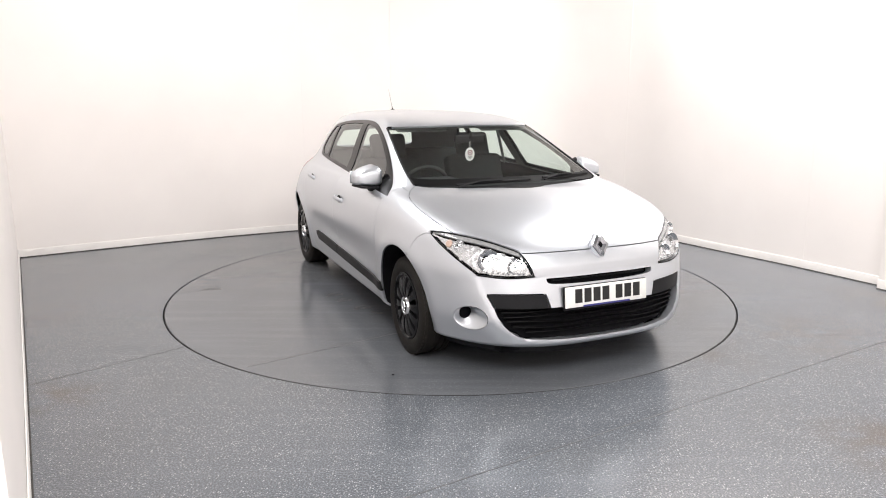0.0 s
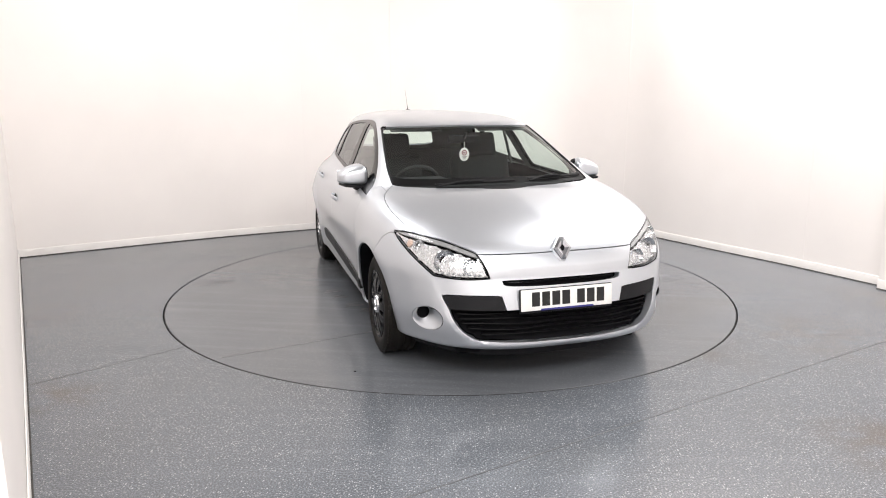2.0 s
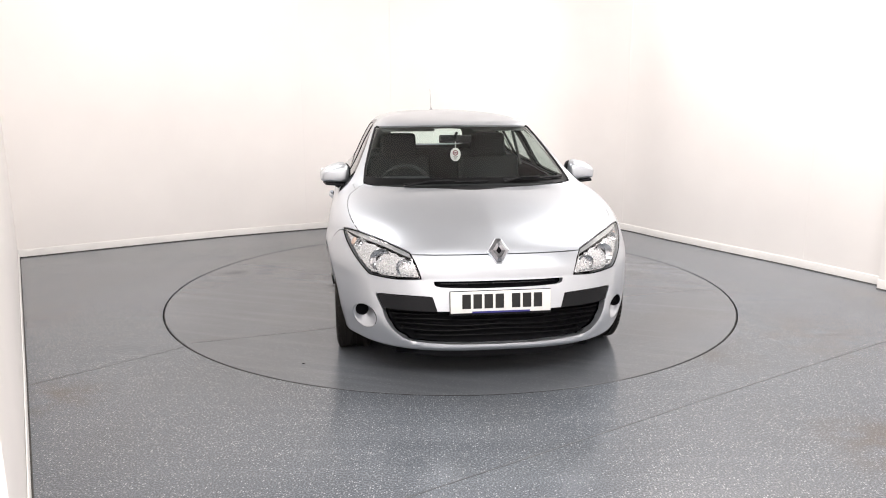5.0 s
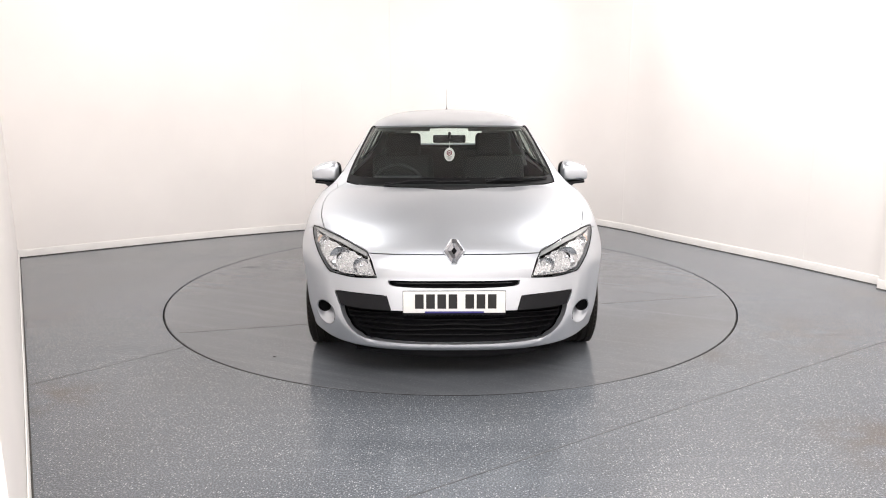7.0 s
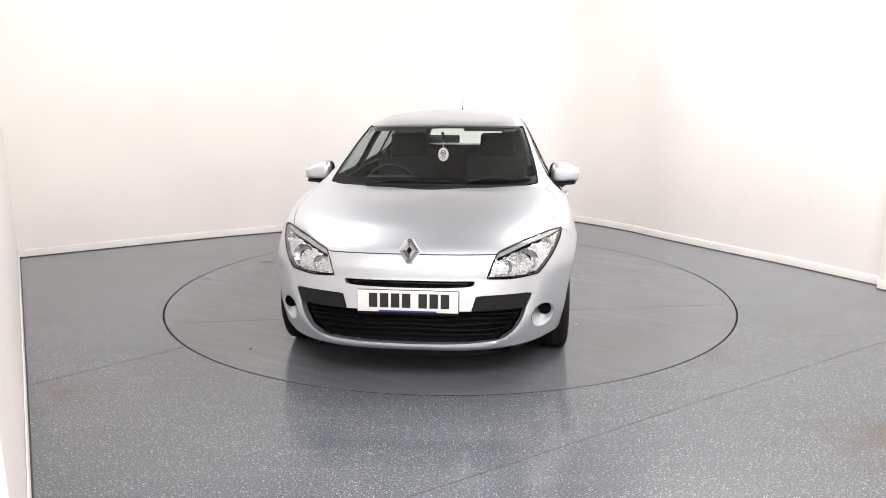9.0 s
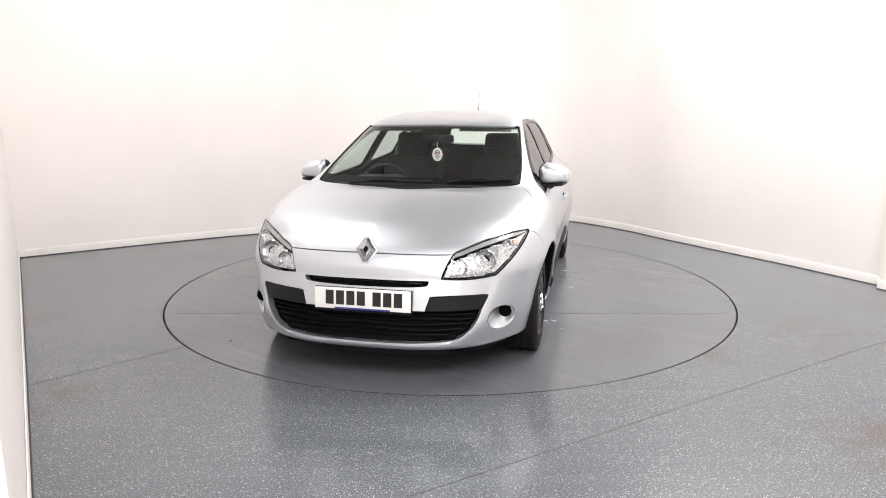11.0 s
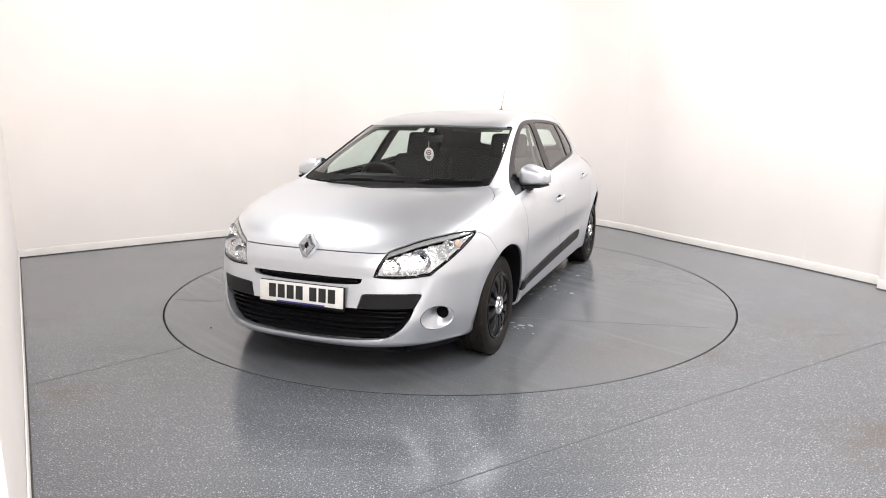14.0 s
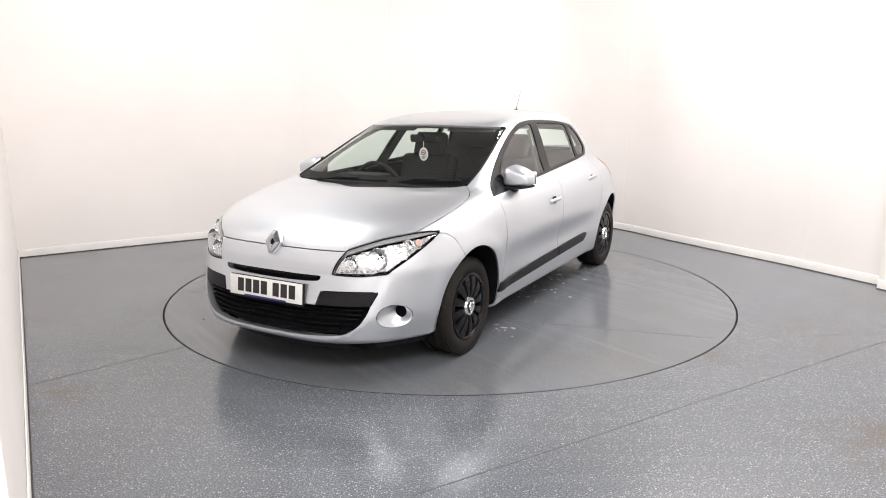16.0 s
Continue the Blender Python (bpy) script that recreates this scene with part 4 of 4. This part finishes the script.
def bumper_parts(car, bumper):
    # lower grille: dark recess with wavy bars
    g = sheet("lower_grille", "grille", DARK, car, 0, 0.0, 0.0, 0.055, "black lower grille with wavy bars")
    for k in range(5):
        z = 0.283 + 0.027 * k
        wide = (0.44, 0.505, 0.535, 0.548, 0.558)[k]
        pts = []
        for j in range(61):
            y = wide * (2 * j / 60 - 1)
            u, v = at("f", abs(y), z)
            p = skin(u, v) - skin_normal(np.array(u), np.array(v)) * 0.036
            wave = 0.004 * math.sin(12 * abs(y) + k * 1.2) if k > 0 else 0
            pts.append((float(p[0]), y, z + wave))
        bm = bmesh.new()
        rows = [[bm.verts.new((x + dx, y, zz + dz)) for dx, dz in ((-0.028, 0.004), (0.0, 0.003), (0.002, 0.0), (0.0, -0.003), (-0.028, -0.004))] for x, y, zz in pts]
        for p, q in zip(rows, rows[1:]):
            for j in range(4):
                bm.faces.new((p[j], p[j + 1], q[j + 1], q[j]))
        part("bar", bm, GRILLE_BLACK, g, "", 50)
    s = sheet("upper_slot", "slot", DARK, car, 0, 0.0, 0.0, 0.045, "narrow dark air slot under the bonnet")
    bm = tube(bmesh.new(), [(float(skin(*at("f", abs(y), 0.548))[0]) - 0.025, y, 0.548) for y in np.linspace(-0.30, 0.30, 31)], 0.005, 6)
    part("bar", bm, GLOSS_BLACK, s)
    for side in (1, -1):
        sheet("bumper_insert", "insert", TRIM, bumper, side, 0.003, 0.02, 0.002, "matt black corner panel of the bumper")
        # dish pressed into the corner, with a blanking plug on its outer side
        rim = [on_skin("f", FOG_Y + FOG_A * math.cos(a), FOG_Z + FOG_B * math.sin(a), side) for a in np.linspace(0, 2 * math.pi, 37)[:-1]]
        plug = Vector((1.812, side * 0.703, 0.373))
        bm = bmesh.new()
        rows = []
        for f, sink in ((1.0, 0.0), (0.93, 0.006), (0.75, 0.016), (0.5, 0.024), (0.0, 0.026)):
            row = []
            for k, (p, n) in enumerate(rim):
                a = 2 * math.pi * k / 36
                goal = plug + Vector((0, side * 0.034 * math.cos(a), 0.034 * math.sin(a)))
                row.append(bm.verts.new(goal.lerp(p, f) - Vector((0.5 * sink, 0, 0)) * (1 if f else 0)))
            rows.append(row)
        for p, q in zip(rows, rows[1:]):
            for k in range(36):
                bm.faces.new((p[k], p[(k + 1) % 36], q[(k + 1) % 36], q[k]))
        dish = part("fog_recess", bm, PAINT, bumper, "round silver fog lamp recess", 70)
        q = Vector((1, 0, 0)).to_track_quat("Y", "Z").to_matrix().to_4x4()
        part("blank", lathe(bmesh.new(), [(0.0001, -0.020), (0.031, -0.020), (0.0325, -0.002), (0.036, -0.001)], 28, Matrix.Translation(plug) @ q), DARK, dish, "round black blanking plug")
    # number plate with its backing and bars in place of the characters
    px, pz, tilt = 2.083, 0.4665, radians(-5)
    face = Matrix.Translation((px, 0, pz)) @ Matrix.Rotation(tilt, 4, "Y")
    holder = part("plate_holder", box(bmesh.new(), face @ Vector((-0.012, 0, -0.006)), (0.014, 0.526, 0.126), 0.004, Matrix.Rotation(tilt, 4, "Y")), TRIM, car, "black plate holder")
    plate = part("number_plate", box(bmesh.new(), face.translation, (0.006, 0.520, 0.111), 0.0025, Matrix.Rotation(tilt, 4, "Y")), PLATE, car, "white front number plate with dark bars")
    for k, y in enumerate((0.178, 0.121, 0.064, 0.007, -0.078, -0.135, -0.192)):
        c = face @ Vector((0.0036, -y, 0.004))
        bm = box(bmesh.new(), c, (0.0012, 0.044, 0.074), 0.0, Matrix.Rotation(tilt, 4, "Y"))
        part("bar", bm, INK, plate, "", 0)
    part("strip", box(bmesh.new(), face @ Vector((0.004, 0, -0.0515)), (0.001, 0.30, 0.009), 0, Matrix.Rotation(tilt, 4, "Y")), BLUE, plate, "dark blue strip with small bars", 0)
    # emblem on the nose
    em = Matrix.Translation((1.998, 0, 0.712)) @ Matrix.Rotation(radians(-22), 4, "Y")
    bm = bmesh.new()
    diamond(bm, 0.053, 0.062, 0.022, 0.27)
    bmesh.ops.transform(bm, verts=bm.verts, matrix=em)
    emblem = part("emblem", bm, BADGE, car, "large chrome diamond emblem", 20)
    part("core", box(bmesh.new(), em @ Vector((0.004, 0, 0)), (0.006, 0.026, 0.034), 0, em.to_3x3().to_4x4()), DARK, emblem, "dark centre of the emblem")
    bm = bmesh.new()
    vs = [bm.verts.new(em @ Vector((x, sy * 0.057 * k, sz * 0.066 * k))) for x, k in ((-0.02, 1.0), (0.004, 1.0), (0.006, 0.93)) for sy, sz in ((-0.3, 1), (0.3, 1), (1, 0), (0.3, -1), (-0.3, -1), (-1, 0))]
    for r in range(2):
        for k in range(6):
            bm.faces.new((vs[r * 6 + k], vs[r * 6 + (k + 1) % 6], vs[r * 6 + 6 + (k + 1) % 6], vs[r * 6 + 6 + k]))
    bm.faces.new(vs[12:18])
    part("emblem_base", bm, PAINT, car, "silver painted emblem base", 20)
    # black lip; its plate swept far back is added to deepen the shadow below
    bm = bmesh.new()
    rows = []
    for u in np.linspace(0, 0.30, 40):
        p, q = skin(u, 0.0), skin(u, 0.9)
        rows.append([(p[0], p[1], p[2] + 0.004), (p[0] - 0.012, p[1] * 0.988, p[2] - 0.044), (p[0] - 0.14, p[1] * 0.93, p[2] - 0.048), (p[0] - 0.42, p[1] * 0.72, p[2] - 0.035)])
    loop = [[(x, -y, z) for x, y, z in r] for r in reversed(rows[1:])] + rows
    grid = [[bm.verts.new(c) for c in r] for r in loop]
    for p, q in zip(grid, grid[1:]):
        for j in range(3):
            bm.faces.new((p[j], p[j + 1], q[j + 1], q[j]))
    part("lip_spoiler", bm, TRIM, car, "black lip under the bumper with an added light-blocking plate", 50)


def handle(car, x, z, side):
    p, n = on_skin("s", x, z, side)
    # flat black oval that paints the shade in the cup behind the grip
    bm = bmesh.new()
    bmesh.ops.create_uvsphere(bm, u_segments=20, v_segments=10, radius=1, matrix=Matrix.Translation(p + n * 0.001) @ Matrix.Diagonal((0.050, 0.005, 0.030, 1)))
    h = part("door_handle", bm, TRIM, car, "silver pull handle over a black oval painting the cup's shade")
    pts = [p + n * o + Vector((dx, 0, dz)) for dx, dz, o in ((0.082, -0.004, 0.002), (0.066, 0.000, 0.018), (0.0, 0.004, 0.027), (-0.058, 0.006, 0.023), (-0.078, 0.006, 0.004))]
    bm = bmesh.new()
    rows = []
    for q in spline(pts, 5):
        rows.append([bm.verts.new(q + n * a * 0.008 + Vector((0, 0, b * 0.016))) for a, b in ((1, -0.5), (1, 0.5), (0, 1), (-1, 0.5), (-1, -0.5), (0, -1))])
    for a, b in zip(rows, rows[1:]):
        for j in range(6):
            bm.faces.new((a[j], a[(j + 1) % 6], b[(j + 1) % 6], b[j]))
    bm.faces.new(rows[0])
    bm.faces.new(rows[-1][::-1])
    part("grip", bm, PAINT, h, "silver painted grip", 70)


def car_body():
    car = tagged(new("car"), "silver five-door hatchback with black wheel trims on the turntable", "car")
    sheet("body_shell", "body", PAINT, car, 0, 0.0015, 0.014, 0, "silver roof, pillars, quarter panels and rear bumper")
    sheet("bonnet", "hood", PAINT, car, 0, 0.0034, 0.03, 0, "silver bonnet with soft creases")
    bumper = sheet("front_bumper", "bumper", PAINT, car, 0, 0.0030, 0.04, 0, "silver front bumper")
    hatch = sheet("tailgate", "hatch", PAINT, car, 0, 0.003, 0.02, 0, "silver tailgate")
    sheet("rear_window", "rear_pane", GLASS, hatch, 0, 0.0, 0, 0.004, "tinted rear window").visible_shadow = False
    screen = sheet("windscreen", ("screen", "frit"), SCREEN, car, 0, 0.0, 0, 0.004, "curved windscreen")
    screen.visible_shadow = False
    sheet("screen_band", "frit", GRILLE_BLACK, screen, 0, 0.0, 0, 0.002, "black printed band along the foot of the screen")
    sheet("cowl", "cowl", TRIM, car, 0, 0.0, 0.01, 0.012, "black plastic scuttle below the windscreen")
    for side in (1, -1):
        for line in (SCREEN_LINE[18:40],):
            pts = []
            for u, v in line:
                p, n = skin(u, v), skin_normal(np.array(u), np.array(v))
                pts.append((float(p[0] - n[0] * 0.004), side * float(p[1] - n[1] * 0.004), float(p[2] - n[2] * 0.004)))
            part("screen_seal", tube(bmesh.new(), pts, 0.008, 6), TRIM, car, "black rubber seal along the windscreen", 60)
        sheet("front_wing", "fender", PAINT, car, side, 0.0016, 0.02, 0, "silver front wing")
        for name, pane, mould, words in (("front_door", "pane_front", "mould_front", "silver front door"), ("rear_door", "pane_rear", "mould_rear", "silver rear door")):
            d = sheet(name, "door_" + name.split("_")[0], PAINT, car, side, 0.0015, 0.02, 0, words)
            sheet("door_window", pane, GLASS, d, side, 0.0, 0, 0.006, "tinted door window").visible_shadow = False
            sheet("side_moulding", mould, TRIM, d, side, -0.001, 0.016, -0.012, "black side moulding")
        sheet("quarter_window", "pane_quarter", GLASS, car, side, 0.0, 0, 0.006, "small tinted quarter window").visible_shadow = False
        sheet("window_frame", "frame", GLOSS_BLACK, car, side, 0.001, 0.012, 0.0015, "black window frame and pillar trim")
        sheet("tail_lamp", "tail_lamp", RED, car, side, 0.002, 0.012, -0.002, "red tail lamp")
        headlight(car, side)
        door_mirror(car, side)
        handle(car, 0.06, 0.765, side)
        handle(car, -0.845, 0.838, side)
        for x, ra, rb in ((HUB_F, 0.320, 0.364), (HUB_R, 0.333, 0.370)):
            bm = bmesh.new()
            a = np.linspace(radians(-17), radians(197), 40)
            rows = []
            for t in a:
                edge = float(skin(*at("s", x + ra * math.cos(t), 0.285 + rb * math.sin(t)))[1]) - 0.008
                rows.append([bm.verts.new((x + f * ra * math.cos(t), side * y, 0.285 + f * rb * math.sin(t))) for f, y in ((1.0, edge), (0.99, edge - 0.02), (0.99, 0.52), (0.15, 0.50))])
            for p, q in zip(rows, rows[1:]):
                for j in range(3):
                    bm.faces.new((p[j], p[j + 1], q[j + 1], q[j]))
            part("wheel_arch_liner", bm, DARK, car, "", 50)
        for x in (HUB_F + 0.018, HUB_R):
            wheel(car, x, side)
    bumper_parts(car, bumper)
    interior(car)
    part("underbody", box(bmesh.new(), (-0.1, 0, 0.235), (3.6, 1.0, 0.10), 0.03), DARK, car)
    # added box that blocks light under the nose, for a darker floor shadow
    part("shade_tray", box(bmesh.new(), (1.36, 0, 0.165), (1.06, 1.06, 0.05), 0.02), DARK, car)
    part("sill_floor", box(bmesh.new(), (-0.03, 0, 0.215), (1.75, 1.52, 0.05), 0.02), DARK, car)
    part("axle", tube(bmesh.new(), [(HUB_R, -0.7, HUB_Z), (HUB_R, 0.7, HUB_Z)], 0.04), DARK, car)
    part("axle", tube(bmesh.new(), [(HUB_F + 0.018, -0.7, HUB_Z), (HUB_F + 0.018, 0.7, HUB_Z)], 0.04), DARK, car)
    # wipers, parked against the lower edge of the screen
    for y0, y1, low in ((-0.42, 0.12, 0.948), (0.22, 0.62, 0.964)):
        pts = [on_skin("f", abs(y), low + 0.010 * k / 10, 1 if y >= 0 else -1, 0.008)[0] for k, y in enumerate(np.linspace(y0, y1, 11))]
        w = part("wiper", tube(bmesh.new(), pts, 0.007, 6), TRIM, car, "black wiper blade")
        part("arm", tube(bmesh.new(), [pts[0] + Vector((0.03, 0, -0.01)), pts[3] + Vector((0.01, 0, 0.012)), pts[6] + Vector((0.004, 0, 0.010))], 0.006, 6), TRIM, w)
    a = part("aerial", tube(bmesh.new(), [(-1.25, 0, 1.378), (-1.262, 0, 1.402), (-1.275, 0, 1.425), (-1.36, 0, 1.57)], [0.007, 0.0035, 0.0014, 0.0008], 8), TRIM, car, "thin black roof aerial")
    part("aerial_foot", box(bmesh.new(), (-1.25, 0, 1.382), (0.05, 0.026, 0.014), 0.006), TRIM, a)
    return car


def air_freshener():
    ob = tagged(new("air_freshener"), "oval white card air freshener on a cord under the mirror", "air freshener")
    part("cord", tube(bmesh.new(), [(0, 0, 0.0), (0.001, 0, -0.046)], 0.0022, 6), PAPER, ob)
    oval = Matrix.Translation((0, 0, -0.092)) @ Matrix.Diagonal((1, 1, 1.28, 1)) @ Matrix.Rotation(radians(-90), 4, "Z")
    part("card", lathe(bmesh.new(), [(0.0001, 0.003), (0.036, 0.003), (0.038, 0.0), (0.036, -0.003), (0.0001, -0.003)], 32, oval), PAPER, ob, "", 30)
    ring = Matrix.Translation((0, 0, -0.080)) @ Matrix.Rotation(radians(-90), 4, "Z")
    part("print", lathe(bmesh.new(), [(0.013, 0.0032), (0.013, 0.0042), (0.020, 0.0042), (0.020, 0.0032)], 24, ring), MAROON, ob, "dark red printed ring", 30)
    part("print", box(bmesh.new(), (0.0038, 0, -0.080), (0.0012, 0.018, 0.010), 0), MAROON, ob, "dark red printed mark", 0)
    for k in range(3):
        part("print", box(bmesh.new(), (0.0036, 0, -0.108 - 0.008 * k), (0.0010, 0.036 - 0.009 * k, 0.0035), 0), INK, ob, "thin dark printed bar", 0)
    return ob


# ---------------------------------------------------------------- build
room()
TABLE = turntable()
CAR = car_body()
FRESH = air_freshener()


def heading(t):
    """Degrees of the car's nose at t seconds: the table turns evenly."""
    return -65.88 - 3.3215 * t


def motions():
    times = [0.5 * k for k in range(33)]
    walk(TABLE, [(t, pose(0, 0, 0, 0, 0, heading(t) - heading(0))) for t in times])
    walk(CAR, [(t, pose(0, 0, 0, 0, 0, heading(t)) @ pose(-0.0237, -0.0057, 0)) for t in times])
    walk(FRESH, [(t, pose(0, 0, 0, 0, 0, heading(t)) @ pose(-0.0237 + 0.40, -0.0057, 1.178)) for t in times])


motions()
